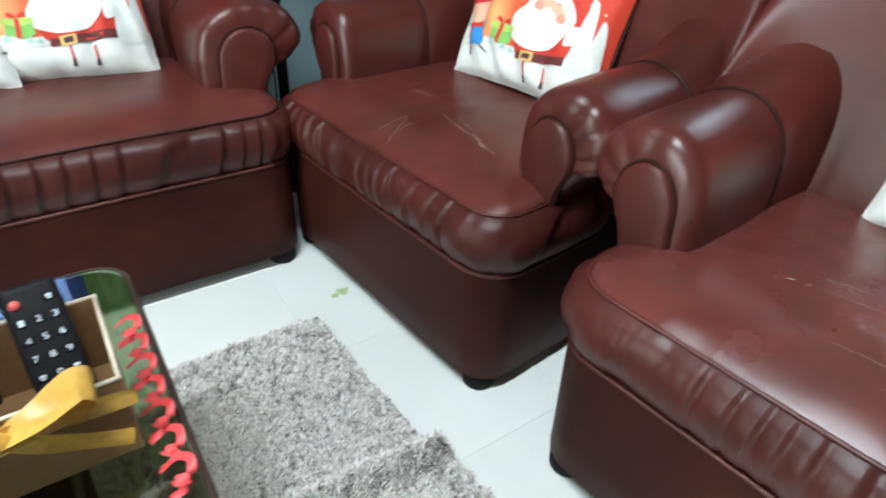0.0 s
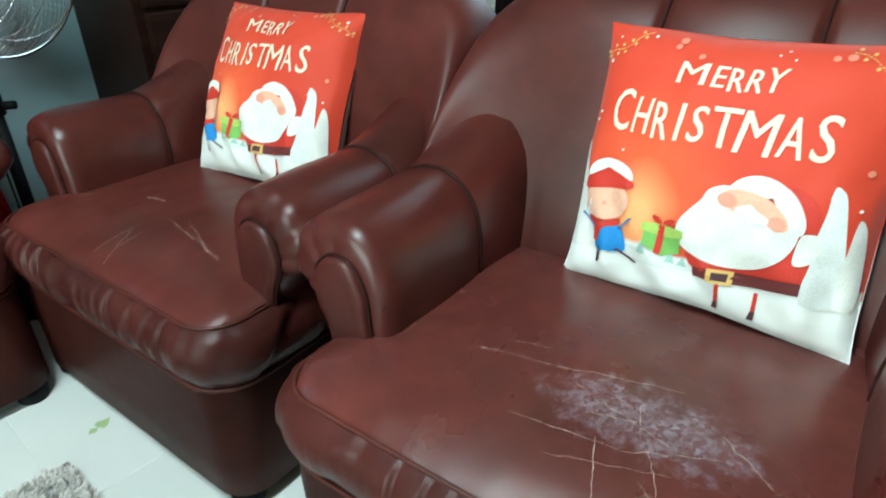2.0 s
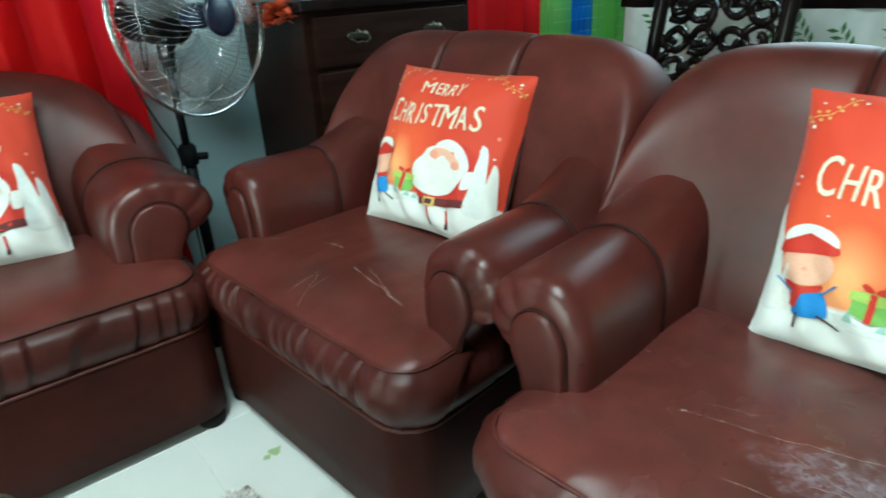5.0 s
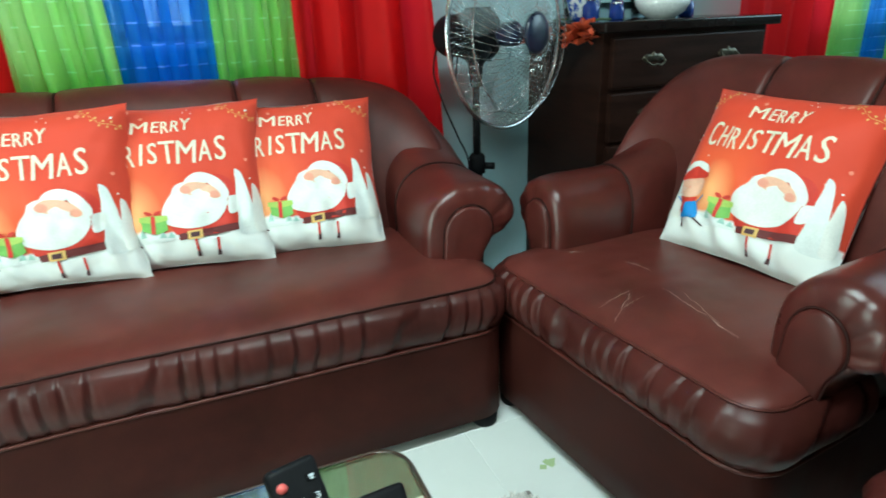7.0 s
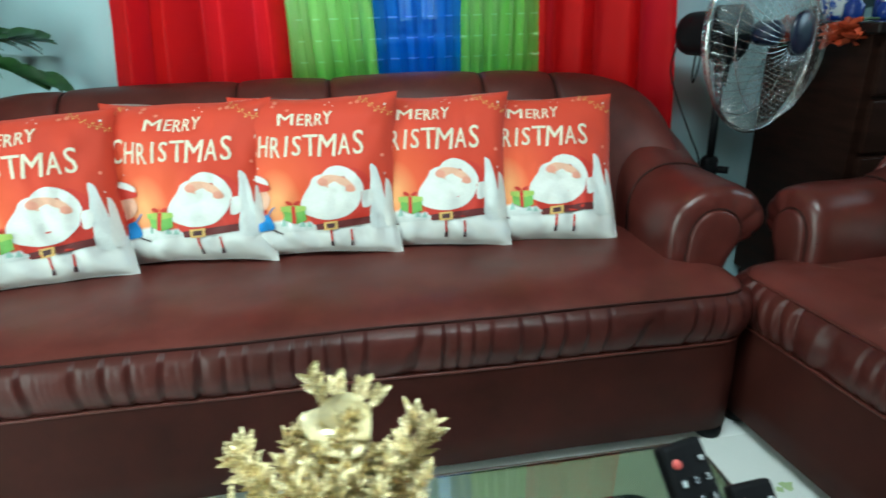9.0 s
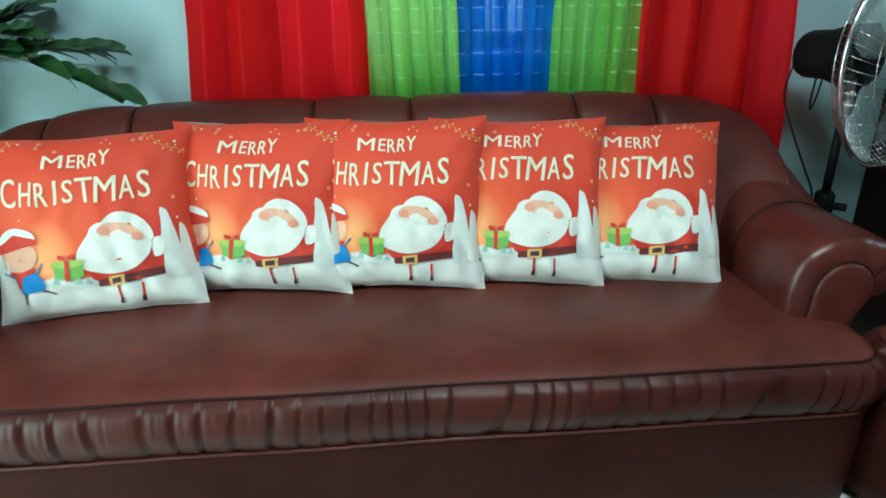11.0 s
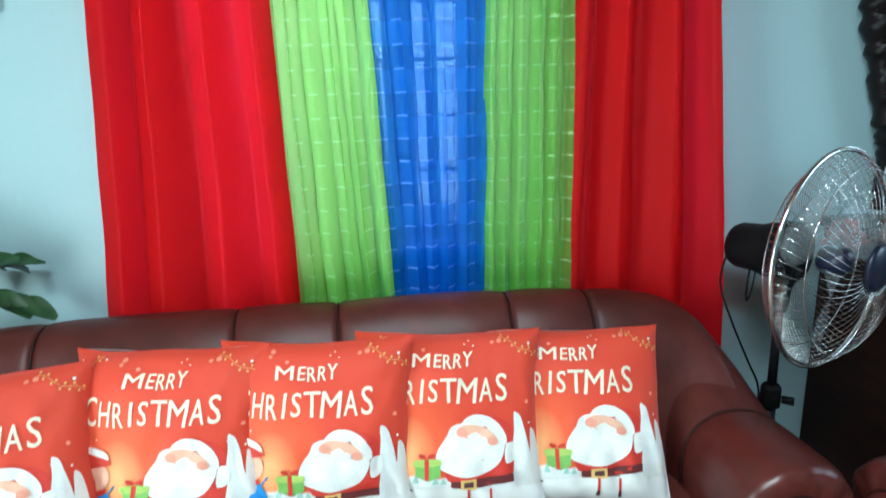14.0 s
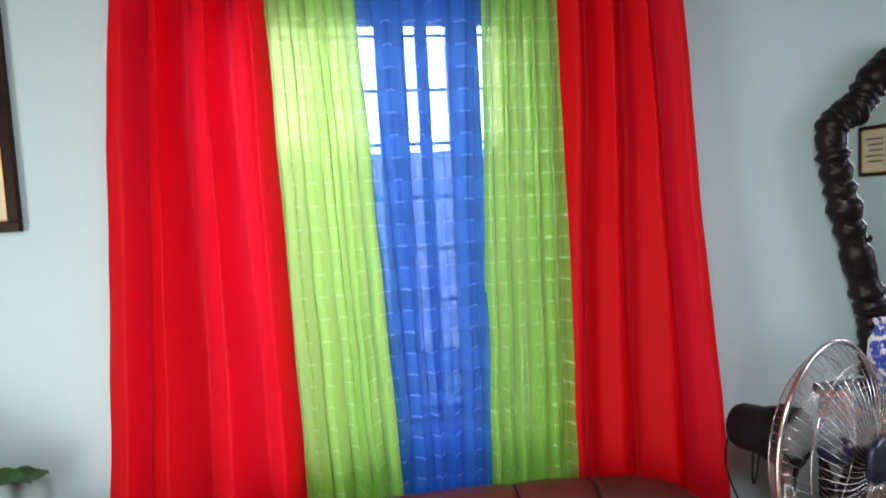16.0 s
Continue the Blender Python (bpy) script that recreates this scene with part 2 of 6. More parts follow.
def wall_with_openings(axis, at, thick, a0, a1, openings):
    """A wall along x or y with rectangular openings (a0, a1, z0, z1), cut into blocks."""
    bm = bmesh.new()
    edges = sorted({a0, a1, *[o[0] for o in openings], *[o[1] for o in openings]})
    for u0, u1 in zip(edges, edges[1:]):
        holes = [o for o in openings if o[0] <= u0 and o[1] >= u1]
        spans = [(0, H)] if not holes else [(0, holes[0][2]), (holes[0][3], H)]
        for z0, z1 in spans:
            if z1 - z0 > 0.001:
                lo, hi = sorted((at, at + thick))
                if axis == "x":
                    box(u0, lo, z0, u1, hi, z1, bm=bm)
                else:
                    box(lo, u0, z0, hi, u1, z1, bm=bm)
    bmesh.ops.remove_doubles(bm, verts=bm.verts, dist=0.0001)
    return bm


structure("wall_north", wall_with_openings("x", Y1, 0.15, X0, X1, [(WX0, WX1, WZ0, WZ1), (VX0, VX1, WZ0, WZ1)]), WALL_PAINT, "pale blue painted wall behind the long sofa", "wall")
# unseen south and west walls, set close and dark to limit ambient bounce
structure("wall_south", wall_with_openings("x", Y0, -0.15, X0, X1, []), UNSEEN_WALL_TONE, "plain unseen dull green wall, toned dark to cut bounce light", "wall")
structure("wall_west", wall_with_openings("y", X0, -0.15, Y0 - 0.15, Y1 + 0.15, [(-0.30, 0.80, 0.0, 2.08)]), UNSEEN_WALL_TONE, "unseen dull green wall, toned dark to cut bounce light, with an added doorway", "wall")
structure("wall_east", wall_with_openings("y", X1, 0.15, Y0 - 0.15, Y1 + 0.15, [(0.32, 1.64, 1.36, 2.62)]), WALL_PAINT, "pale blue painted wall with a bright window", "wall")
structure("ceiling", box(X0 - 0.15, Y0 - 0.15, H, X1 + 0.15, Y1 + 0.15, H + 0.12), CEILING_PAINT, "unseen ceiling, toned brown to cut bounce light", "ceiling")
FLOOR = structure("floor", box(X0 - 0.15, Y0 - 0.15, -0.12, X1 + 0.15, Y1 + 0.15, -0.0012), GROUT, "white glazed tile floor with small leaf prints", "floor")
structure("ground", box(-60, -60, -0.4, 60, 60, -0.3), mottled("outdoor_concrete", (0.32, 0.32, 0.3), (0.22, 0.22, 0.2), 2, 0.9), "bare concrete ground outside", "ground")
structure("backdrop", box(-6, 4.0, -0.3, 8, 4.2, 2.02), mottled("neighbour_wall", (0.66, 0.69, 0.72), (0.58, 0.62, 0.65), 1.5, 0.9), "grey-blue wall of the neighbouring yard", "wall")
SKY_GLOW, nt, p = material("bright_overcast_sky")
em = nt.nodes.new("ShaderNodeEmission")
em.inputs[0].default_value, em.inputs[1].default_value = (0.90, 0.96, 1.0, 1), 13.5
nt.links.new(em.outputs[0], nt.nodes["Material Output"].inputs[0])
structure("backdrop", box(-14, 14.0, -0.3, 16, 14.2, 16.0), SKY_GLOW, "bright overcast sky beyond the yard wall", "sky")


# ---- seating ----
def seat_outline(hb, r, back, n_corner=8, step=0.02):
    """The U of a seat's rim: up one side, across the front, down the other; points (x, y, nx, ny)."""
    out = []
    n = max(2, int((back - r) / step))
    for i in range(n):
        out.append((-hb, back - (back - r) * i / n, -1.0, 0.0))
    for i in range(n_corner):
        a = math.pi + (math.pi / 2) * i / n_corner
        out.append((-hb + r + r * math.cos(a), r + r * math.sin(a), math.cos(a), math.sin(a)))
    n = int((2 * hb - 2 * r) / step)
    for i in range(n + 1):
        out.append((-hb + r + (2 * hb - 2 * r) * i / n, 0.0, 0.0, -1.0))
    for i in range(1, n_corner + 1):
        a = 1.5 * math.pi + (math.pi / 2) * i / n_corner
        out.append((hb - r + r * math.cos(a), r + r * math.sin(a), math.cos(a), math.sin(a)))
    n = max(2, int((back - r) / step))
    for i in range(1, n + 1):
        out.append((hb, r + (back - r) * i / n, 1.0, 0.0))
    return out


def rim_z(s):
    return 0.437 + 0.004 * wobble(s * 3.0, 7.7)


def build_seat_unit(name, m, label, category, hi, hb, aw, top, wb, seams, seed, group="", set_back=0.0):
    """A leather sofa or armchair. hi: half width between the arms; hb: half width of the base; aw: width of the arm's roll;
    top: height of the back; wb: half width of the back; seams: places of the upright seams. Front at y = 0, facing -y."""
    t = thing(name, m, label, category, group)
    r = 0.075
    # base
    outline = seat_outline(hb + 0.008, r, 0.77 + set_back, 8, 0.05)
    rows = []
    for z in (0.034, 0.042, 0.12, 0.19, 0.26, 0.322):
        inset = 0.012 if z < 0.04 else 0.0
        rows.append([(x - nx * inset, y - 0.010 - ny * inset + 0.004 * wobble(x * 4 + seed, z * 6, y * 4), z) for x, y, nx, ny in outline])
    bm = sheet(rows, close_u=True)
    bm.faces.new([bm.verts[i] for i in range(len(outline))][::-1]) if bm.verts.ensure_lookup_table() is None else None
    # base colour carries the shade under the seat border
    part("base", bm, LEATHER_SHADED, t, "dull burgundy leather base panel, shade put into its colour")
    # top of the seat
    xs = sorted({*[round(hb * s * (1 - (1 - k / 10) ** 2 * 0.22 / 0.22 * 0.2), 5) for k in range(11) for s in (-1, 1)], *[round(-hb + 2 * hb * k / 60, 5) for k in range(61)]})
    rows = []
    for j in range(30):
        v = (j / 29) ** 1.35
        row = []
        for x in xs:
            over = max(0.0, abs(x) - (hb - r))
            yf = r - math.sqrt(max(0.0, r * r - over * over))
            y = yf + v * (0.68 + set_back - yf)
            d = min(y - yf, (hb - abs(x)) * 1.2 + 0.004)
            z = 0.437 + 0.034 * (1 - math.exp(-d / 0.05)) + 0.006 * math.sin(min(1, y / 0.5) * math.pi) \
                + 0.004 * wobble(x * 5 + seed, y * 5) + 0.0018 * wobble(x * 22, y * 17 + seed)
            row.append((x, y, z))
        rows.append(row)
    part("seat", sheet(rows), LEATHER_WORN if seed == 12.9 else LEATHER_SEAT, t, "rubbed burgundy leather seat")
    # gathered front border
    fine = seat_outline(hb, r, 0.30, 16, 0.0045)
    s, acc, prev = [], 0.0, None
    for x, y, nx, ny in fine:
        acc += 0 if prev is None else math.hypot(x - prev[0], y - prev[1])
        prev = (x, y)
        s.append(acc)
    rows = []
    K = 14
    for k in range(K + 1):
        u = k / K
        z = 0.437 - 0.127 * u
        belly = 0.036 * math.sin(math.pi * min(1, u * 0.998 + 0.002) ** 0.80) ** 0.62
        row = []
        for (x, y, nx, ny), q in zip(fine, s):
            ph = q / 0.056 + 1.6 * wobble(q * 5.6 + seed, 0.4) + 0.20 * (u - 0.5) * (1.2 + 3 * wobble(q * 2.1, seed)) + 0.12 * wobble(q * 9, u * 2, seed)
            saw = ph - math.floor(ph)
            fold = (saw / 0.82) ** 0.5 if saw < 0.82 else ((1 - saw) / 0.18) ** 1.4
            ph2 = q / 0.021 + 2.2 * wobble(q * 14 + seed, 1.4) + 1.2 * u * wobble(q * 6, seed, 2.0)
            near = math.exp(-u / 0.40) + 0.4 * math.exp(-(1 - u) / 0.22)
            fine_fold = abs(math.sin(math.pi * ph2)) ** 0.5
            amp = 0.005 + (0.015 if hi > 0.5 else 0.020) * min(1.0, 0.04 + 1.9 * abs(wobble(q * 6.1 + 3, seed * 1.7)) ** 1.4) * math.sin(math.pi * (0.22 + 0.70 * u)) ** 0.9
            off = belly + amp * (fold - 0.75) + 0.0030 * near * (fine_fold - 0.8) * math.sin(math.pi * (0.06 + 0.88 * u))
            row.append((x + nx * off, y + ny * off, z + 0.004 * wobble(q * 3.0, 7.7)))
        rows.append(row)
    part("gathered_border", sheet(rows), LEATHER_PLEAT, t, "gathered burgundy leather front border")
    part("seat_piping", tube([(x + nx * 0.002, y + ny * 0.002, rim_z(q) + 0.003) for (x, y, nx, ny), q in list(zip(fine, s))[::3]], 0.0032, 6), PIPING if hi > 0.5 else LEATHER, t, "piping along the seat's edge")
    part("lower_piping", tube([(x + nx * 0.013, y + ny * 0.013, 0.312 + 0.004 * wobble(q * 3.0, 7.7)) for (x, y, nx, ny), q in list(zip(fine, s))[::4]], 0.004, 6), LEATHER, t)
    # back
    inner = [(0.47, 0.40), (0.475, 0.50), (0.50, 0.62), (0.535, 0.74), (0.575, 0.84), (0.625, 0.905), (0.68, 0.925), (0.735, 0.905), (0.775, 0.84), (0.79, 0.70), (0.79, 0.45), (0.785, 0.06)]
    prof = [(p.x + set_back, p.y) for p in smooth_path([(a, b, 0) for a, b in inner], 4)]
    us = {wb * k / 90.0 * sg for k in range(91) for sg in (-1, 1)}
    us |= {wb * (1 - 0.0025 * k * k) * sg for k in range(9) for sg in (-1, 1)}
    for sx in seams:
        us |= {sx + d for d in (-0.03, -0.016, -0.008, -0.003, 0.003, 0.008, 0.016, 0.03)}
    us = sorted(u for u in us if abs(u) <= wb)
    clean = [us[0]]
    for u in us[1:]:
        if u - clean[-1] > 0.0015:
            clean.append(u)

    def back_point(u, py, pz, lift=0.0):
        e = min(1.0, abs(u) / wb)
        zt = 0.60 + (top - 0.60) * (1 - e ** 4.5) ** (1 / 4.5)
        f = max(0.0, min(1.0, (pz - 0.44) / 0.485))
        z = pz if pz < 0.44 else 0.44 + (pz - 0.44) * (zt - 0.44) / 0.485
        front = max(0.0, min(1.0, (0.70 + set_back - py) / 0.2))
        y = py - 0.13 * front * e ** 8
        puff = 0.0
        near = min([abs(u - sx) for sx in seams] + [1.0])
        puff += 0.010 * (1 - math.exp(-near / 0.05)) - 0.009 * math.exp(-(near / 0.007) ** 2)
        puff += 0.004 * wobble(u * 6 + seed, pz * 7) + lift
        if front > 0.3 and pz > 0.42:
            tuck = math.exp(-((pz - 0.50) / 0.09) ** 2) * max(0.0, (e - 0.45) / 0.55)
            puff += 0.0028 * tuck * math.sin(u * 190 + 2.5 * wobble(u * 12, seed))
        return (u, y - puff * (0.4 + 0.6 * front), z + puff * 0.8 * f)

    rows = [[back_point(u, py, pz) for u in clean] for py, pz in prof]
    bm = sheet(rows)
    bm.verts.ensure_lookup_table()
    nu = len(clean)
    for col in (0, nu - 1):
        loop = [bm.verts[j * nu + col] for j in range(len(prof))]
        bm.faces.new(loop if col == 0 else loop[::-1])
    part("backrest", bm, LEATHER, t, "padded burgundy leather backrest with upright seams")
    for sx in seams:
        part("back_seam", tube([back_point(sx, py, pz, 0.004) for py, pz in prof[3:-9]], 0.0028, 6), PIPING, t)
    # arms
    k = aw / 0.20
    ctrl = [(0.0, 0.40), (-0.006, 0.48), (-0.004, 0.55), (0.014, 0.608), (0.055, 0.645), (0.105, 0.653), (0.155, 0.638), (0.192, 0.600), (0.202, 0.552), (0.182, 0.518),
            (0.150, 0.500), (0.126, 0.470), (0.108, 0.43), (0.092, 0.33), (0.05, 0.33), (0.0, 0.34)]
    zs = 1.0 if k < 1.1 else 1.06
    loop = [(p.x * k, 0.44 + (p.y - 0.44) * zs if p.y > 0.44 else p.y) for p in smooth_path([(a, b, 0) for a, b in ctrl], 5, closed=True)]
    ca, cz = 0.10 * k, 0.53
    y0, ys = 0.145, 0.405
    stations = [(y0 - 0.004, 0.25), (y0 - 0.005, 0.5), (y0 - 0.004, 0.68), (y0 - 0.001, 0.80), (y0 + 0.004, 0.885), (y0 + 0.012, 0.945), (y0 + 0.024, 0.983), (y0 + 0.042, 1.0), (y0 + 0.08, 1.012), (y0 + 0.14, 1.018), (ys - 0.05, 1.012),
                (ys - 0.016, 1.0), (ys - 0.006, 0.985), (ys, 0.968), (ys + 0.006, 0.985), (ys + 0.016, 1.0), (ys + 0.05, 1.012), (ys + 0.1, 1.02), (ys + 0.16, 1.02), (ys + 0.22 + 0.5 * set_back, 1.0), (ys + 0.27 + set_back, 0.94)]
    for sg, side in ((-1, "left"), (1, "right")):
        def arm_point(a, z, y, sc):
            back_rise = max(0.0, (y - ys + 0.03) / (0.31 + set_back))
            a2, z2 = ca + (a - ca) * sc, cz + (z - cz) * sc
            if z2 > 0.44:
                z2 = 0.44 + (z2 - 0.44) * (1 + 0.66 * back_rise ** 1.4)
            a2 += (-0.035 if a < 0.06 * k else 0.0) * back_rise ** 1.6
            ang = math.atan2(z - cz, a - ca)
            gather = math.exp(-((y - y0 - 0.012) / 0.03) ** 2) * max(0.0, math.cos(ang - 0.7)) ** 0.7
            pucker = -0.007 * gather * (1 - abs(math.sin(ang * 5.5 + seed + 0.6 * wobble(ang * 2, seed))) ** 0.5)
            w = 0.003 * wobble(a * 9 + seed, y * 9, z * 9 + sg)
            pleat = 0.005 * max(0.0, math.cos(ang - 0.75)) * (1 - abs(math.sin(ang * 5.5 + seed)) ** 0.6) * (1 if y < y0 + 0.02 and sc > 0.4 else 0)
            return (sg * (hi + a2 + w + pucker * math.cos(ang)), y + pleat, z2 + pucker * math.sin(ang) + w)
        rows = [[arm_point(a, z, y, sc) for a, z in loop] for y, sc in stations]
        if sg < 0:
            rows = [row[::-1] for row in rows]
        part("arm", sheet(rows, close_u=True, cap=True), LEATHER_ARM, t, "rolled burgundy leather arm")
        # flat panel on the front of the arm
        pa = [(0.030, 0.42), (0.030, 0.50), (0.036, 0.556), (0.062, 0.592), (0.098, 0.596), (0.128, 0.572), (0.138, 0.535), (0.132, 0.504), (0.116, 0.470), (0.102, 0.42), (0.065, 0.415)]
        pl = [(p.x * k, 0.44 + (p.y - 0.44) * zs) for p in smooth_path([(a, b, 0) for a, b in pa], 3, closed=True)]
        ma, mz = sum(a for a, _ in pl) / len(pl), sum(b for _, b in pl) / len(pl)
        rows = [[(sg * (hi + ma + (a - ma) * sc), y, mz + (b - mz) * sc) for a, b in pl] for y, sc in
                ((y0 + 0.03, 1.0), (y0 - 0.008, 1.0), (y0 - 0.014, 0.97), (y0 - 0.017, 0.9), (y0 - 0.018, 0.5))]
        if sg < 0:
            rows = [row[::-1] for row in rows]
        part("arm_panel", sheet(rows, close_u=True, cap=True), LEATHER, t, "smooth keyhole-shaped panel on the arm's front")
        rim = [(sg * (hi + ma + (a - ma) * 1.03), y0 - 0.007, mz + (b - mz) * 1.03) for a, b in pl]
        part("panel_piping", tube(rim, 0.0024, 6, closed=True), PIPING, t, "dark piping round the arm panel")
        part("arm_seam", tube([arm_point(a, z, ys, 0.985) for a, z in loop[3:-20]], 0.0035, 6), PIPING, t)
        for fy in (0.036, 0.70):
            part("foot", lathe([(0.032, 0.0), (0.036, 0.006), (0.038, 0.04)], 16, centre=(sg * (hb - 0.046), fy, 0)), BLACK_PLASTIC, t, "short black plastic foot")
    return t


SOFA_X, SOFA_Y = -0.475, 1.415
sofa = build_seat_unit("sofa", pose(SOFA_X, SOFA_Y, 0), "long burgundy leather sofa with rolled arms and five cushions", "sofa", 0.928, 1.075, 0.265, 0.925, 1.125,
                       [0.764, 0.536, 0.075, -0.19, -0.67, -0.90], 3.1, set_back=0.02)
A1 = pose(0.672, 1.135, 0, 0, 0, -84.5)
A2 = pose(0.760, 0.138, 0, 0, 0, -84.0)
armchair = build_seat_unit("armchair", A1, "burgundy leather armchair with rolled arms and a scratched seat", "armchair", 0.31, 0.41, 0.20, 0.945, 0.505, [-0.135, 0.135], 8.4, "pair of armchairs", 0.075)
second = build_seat_unit("armchair", A2, "burgundy leather armchair with a cracked, shiny worn seat", "armchair", 0.31, 0.41, 0.20, 0.945, 0.505, [-0.12, 0.12], 12.9, "pair of armchairs", 0.075)


# ---- cushions ----
def cloth(name, stops, rough=0.75):
    m, nt, p = material(name)
    big = noise_node(nt, 14, 4)
    weave = noise_node(nt, 420, 2)
    r = ramp(nt, big.outputs[0], stops)
    nt.links.new(r.outputs[0], p.inputs["Base Color"])
    p.inputs["Roughness"].default_value = rough
    p.inputs["Sheen Weight"].default_value = 0.15
    soft = bump(nt, p, big.outputs[0], 0.15, 0.004)
    bump(nt, p, weave.outputs[0], 0.25, 0.0006, soft)
    return m


def cushion_cloth():
    """Printed front: red above, an orange glow low down, snow white below an uneven drift line. UV runs 0 to 1."""
    m, nt, p = material("printed_cushion_cloth")
    tc = nt.nodes.new("ShaderNodeTexCoord")
    sep = nt.nodes.new("ShaderNodeSeparateXYZ")
    nt.links.new(tc.outputs["UV"], sep.inputs[0])
    u, v = sep.outputs[0], sep.outputs[1]
    glow = maths(nt, "SQRT", maths(nt, "ADD", maths(nt, "POWER", maths(nt, "MULTIPLY", maths(nt, "SUBTRACT", u, 0.30), 1.5), 2.0), maths(nt, "POWER", maths(nt, "SUBTRACT", v, 0.33), 2.0)))
    red = ramp(nt, glow, [(0.05, (0.90, 0.38, 0.14)), (0.22, (0.76, 0.100, 0.030)), (0.5, (0.61, 0.046, 0.016))])
    drift = noise_node(nt, 3.2, 2.0, source="UV")
    line = maths(nt, "ADD", maths(nt, "MULTIPLY", drift.outputs[0], 0.10), maths(nt, "MULTIPLY", maths(nt, "SUBTRACT", u, 0.5), 0.02))
    edge = maths(nt, "MULTIPLY", maths(nt, "SUBTRACT", maths(nt, "ADD", v, maths(nt, "MULTIPLY", line, -1.0)), 0.165), 60.0)
    edge.node.use_clamp = True
    snow = noise_node(nt, 6.0, 3.0, source="UV")
    white = ramp(nt, snow.outputs[0], [(0.3, (0.74, 0.76, 0.75)), (0.6, (0.82, 0.82, 0.78))])
    nt.links.new(mix_colour(nt, edge, white.outputs[0], red.outputs[0]), p.inputs["Base Color"])
    p.inputs["Roughness"].default_value = 0.7
    p.inputs["Sheen Weight"].default_value = 0.1
    big = noise_node(nt, 13, 3)
    weave = noise_node(nt, 420, 2)
    soft = bump(nt, p, big.outputs[0], 0.2, 0.005)
    bump(nt, p, weave.outputs[0], 0.25, 0.0006, soft)
    return m


def plain(name, c, rough=0.7, spread=0.9):
    return mottled(name, c, tuple(a * spread for a in c), 25, rough, 420, 0.25, 0.0006)


PRINT = cushion_cloth()
WHITE_CLOTH = cloth("white_cushion_back", [(0.3, (0.70, 0.70, 0.68)), (0.7, (0.82, 0.82, 0.80))])
INK_CREAM = plain("cream_print", (0.80, 0.73, 0.56))
INK_WHITE = plain("white_print", (0.80, 0.79, 0.74))
INK_SNOW = plain("pale_grey_print", (0.77, 0.79, 0.76))
INK_RED = plain("red_print", (0.60, 0.035, 0.02))
INK_SKIN = plain("peach_print", (0.82, 0.46, 0.32))
INK_DARK = plain("dark_print", (0.07, 0.025, 0.03))
INK_BELT = plain("dark_red_print", (0.13, 0.02, 0.02))
INK_GOLD = plain("gold_print", (0.75, 0.48, 0.15))
INK_GREEN = plain("green_print", (0.22, 0.48, 0.10))
INK_PINE = plain("pale_pine_print", (0.38, 0.58, 0.50))
INK_LIME = plain("lime_print", (0.42, 0.58, 0.12))
INK_ROSE = plain("rosy_print", (0.80, 0.34, 0.24))
INK_BLUE = plain("blue_print", (0.03, 0.24, 0.62))
INK_FAINT = plain("faint_dot_print", (0.80, 0.26, 0.17))
SIZE, TALL, THICK = 0.468, 0.446, 0.160


def cushion_height(u, v, seed):
    """Half thickness of a cushion at u, v in 0..1."""
    a = max(0.0, 1 - abs(2 * u - 1) ** 2.6) * max(0.0, 1 - abs(2 * v - 1) ** 2.6)
    h = 0.5 * THICK * a ** 0.50
    crease = 0.012 * wobble(u * 3.1 + seed, v * 3.3) + 0.022 * max(0, 0.5 - v) * math.sin(u * 30 + v * 14 + 3 * wobble(u * 4, v * 4, seed)) + 0.008 * abs(wobble(u * 7 + v * 4 + seed, v * 3 - u * 5)) + 0.003 * wobble(u * 15, v * 15, seed)
    return h + crease * min(1.0, a * 3)


def cushion_point(u, v, seed, lift=0.0, side=-1):
    e = 4 * (u - u * u)
    f = 4 * (v - v * v)
    cu, cv = 2 * u - 1, 2 * v - 1
    x = 0.5 * SIZE * cu * (1 - (0.055 + 0.03 * wobble(v * 3, seed, cu)) * f ** 0.8 * abs(cu) ** 2)
    z = 0.5 * TALL * cv * (1 - (0.055 + 0.03 * wobble(u * 3, cv, seed)) * e ** 0.8 * abs(cv) ** 2)
    return Vector((x, side * (cushion_height(u, v, seed) + lift), z))


def patch(name, centre, outline, mat, parent, seed, lift, rings=9, bm=None):
    """A printed shape, star-shaped about its centre, lying on the cushion's face. Units: cushion widths."""
    own = bm is None
    bm = bm or bmesh.new()
    pts = [(centre[0] + (x - centre[0]) * k / rings, centre[1] + (y - centre[1]) * k / rings) for k in range(1, rings + 1) for x, y in outline]
    vs = [bm.verts.new(cushion_point(u, v, seed, lift)) for u, v in pts]
    c = bm.verts.new(cushion_point(*centre, seed, lift))
    n = len(outline)
    for i in range(n):
        j = (i + 1) % n
        bm.faces.new((c, vs[i], vs[j]))
        for k in range(rings - 1):
            bm.faces.new((vs[k * n + i], vs[(k + 1) * n + i], vs[(k + 1) * n + j], vs[k * n + j]))
    if own:
        return part(name, bm, mat, parent)


def ellipse(cx, cy, rx, ry, turn=0.0, n=24, bulge=0.0):
    out = []
    for k in range(n):
        a = 2 * math.pi * k / n
        x, y = rx * math.cos(a) * (1 + bulge * math.sin(a)), ry * math.sin(a)
        out.append((cx + x * math.cos(turn) - y * math.sin(turn), cy + x * math.sin(turn) + y * math.cos(turn)))
    return out


def dense(poly, steps=4):
    return [(a[0] + (b[0] - a[0]) * k / steps, a[1] + (b[1] - a[1]) * k / steps) for a, b in zip(poly, poly[1:] + poly[:1]) for k in range(steps)]


def curvy(poly):
    """A closed outline rounded through its corners."""
    return [(q.x, q.y) for q in smooth_path([(x, y, 0) for x, y in poly], 4, closed=True)]


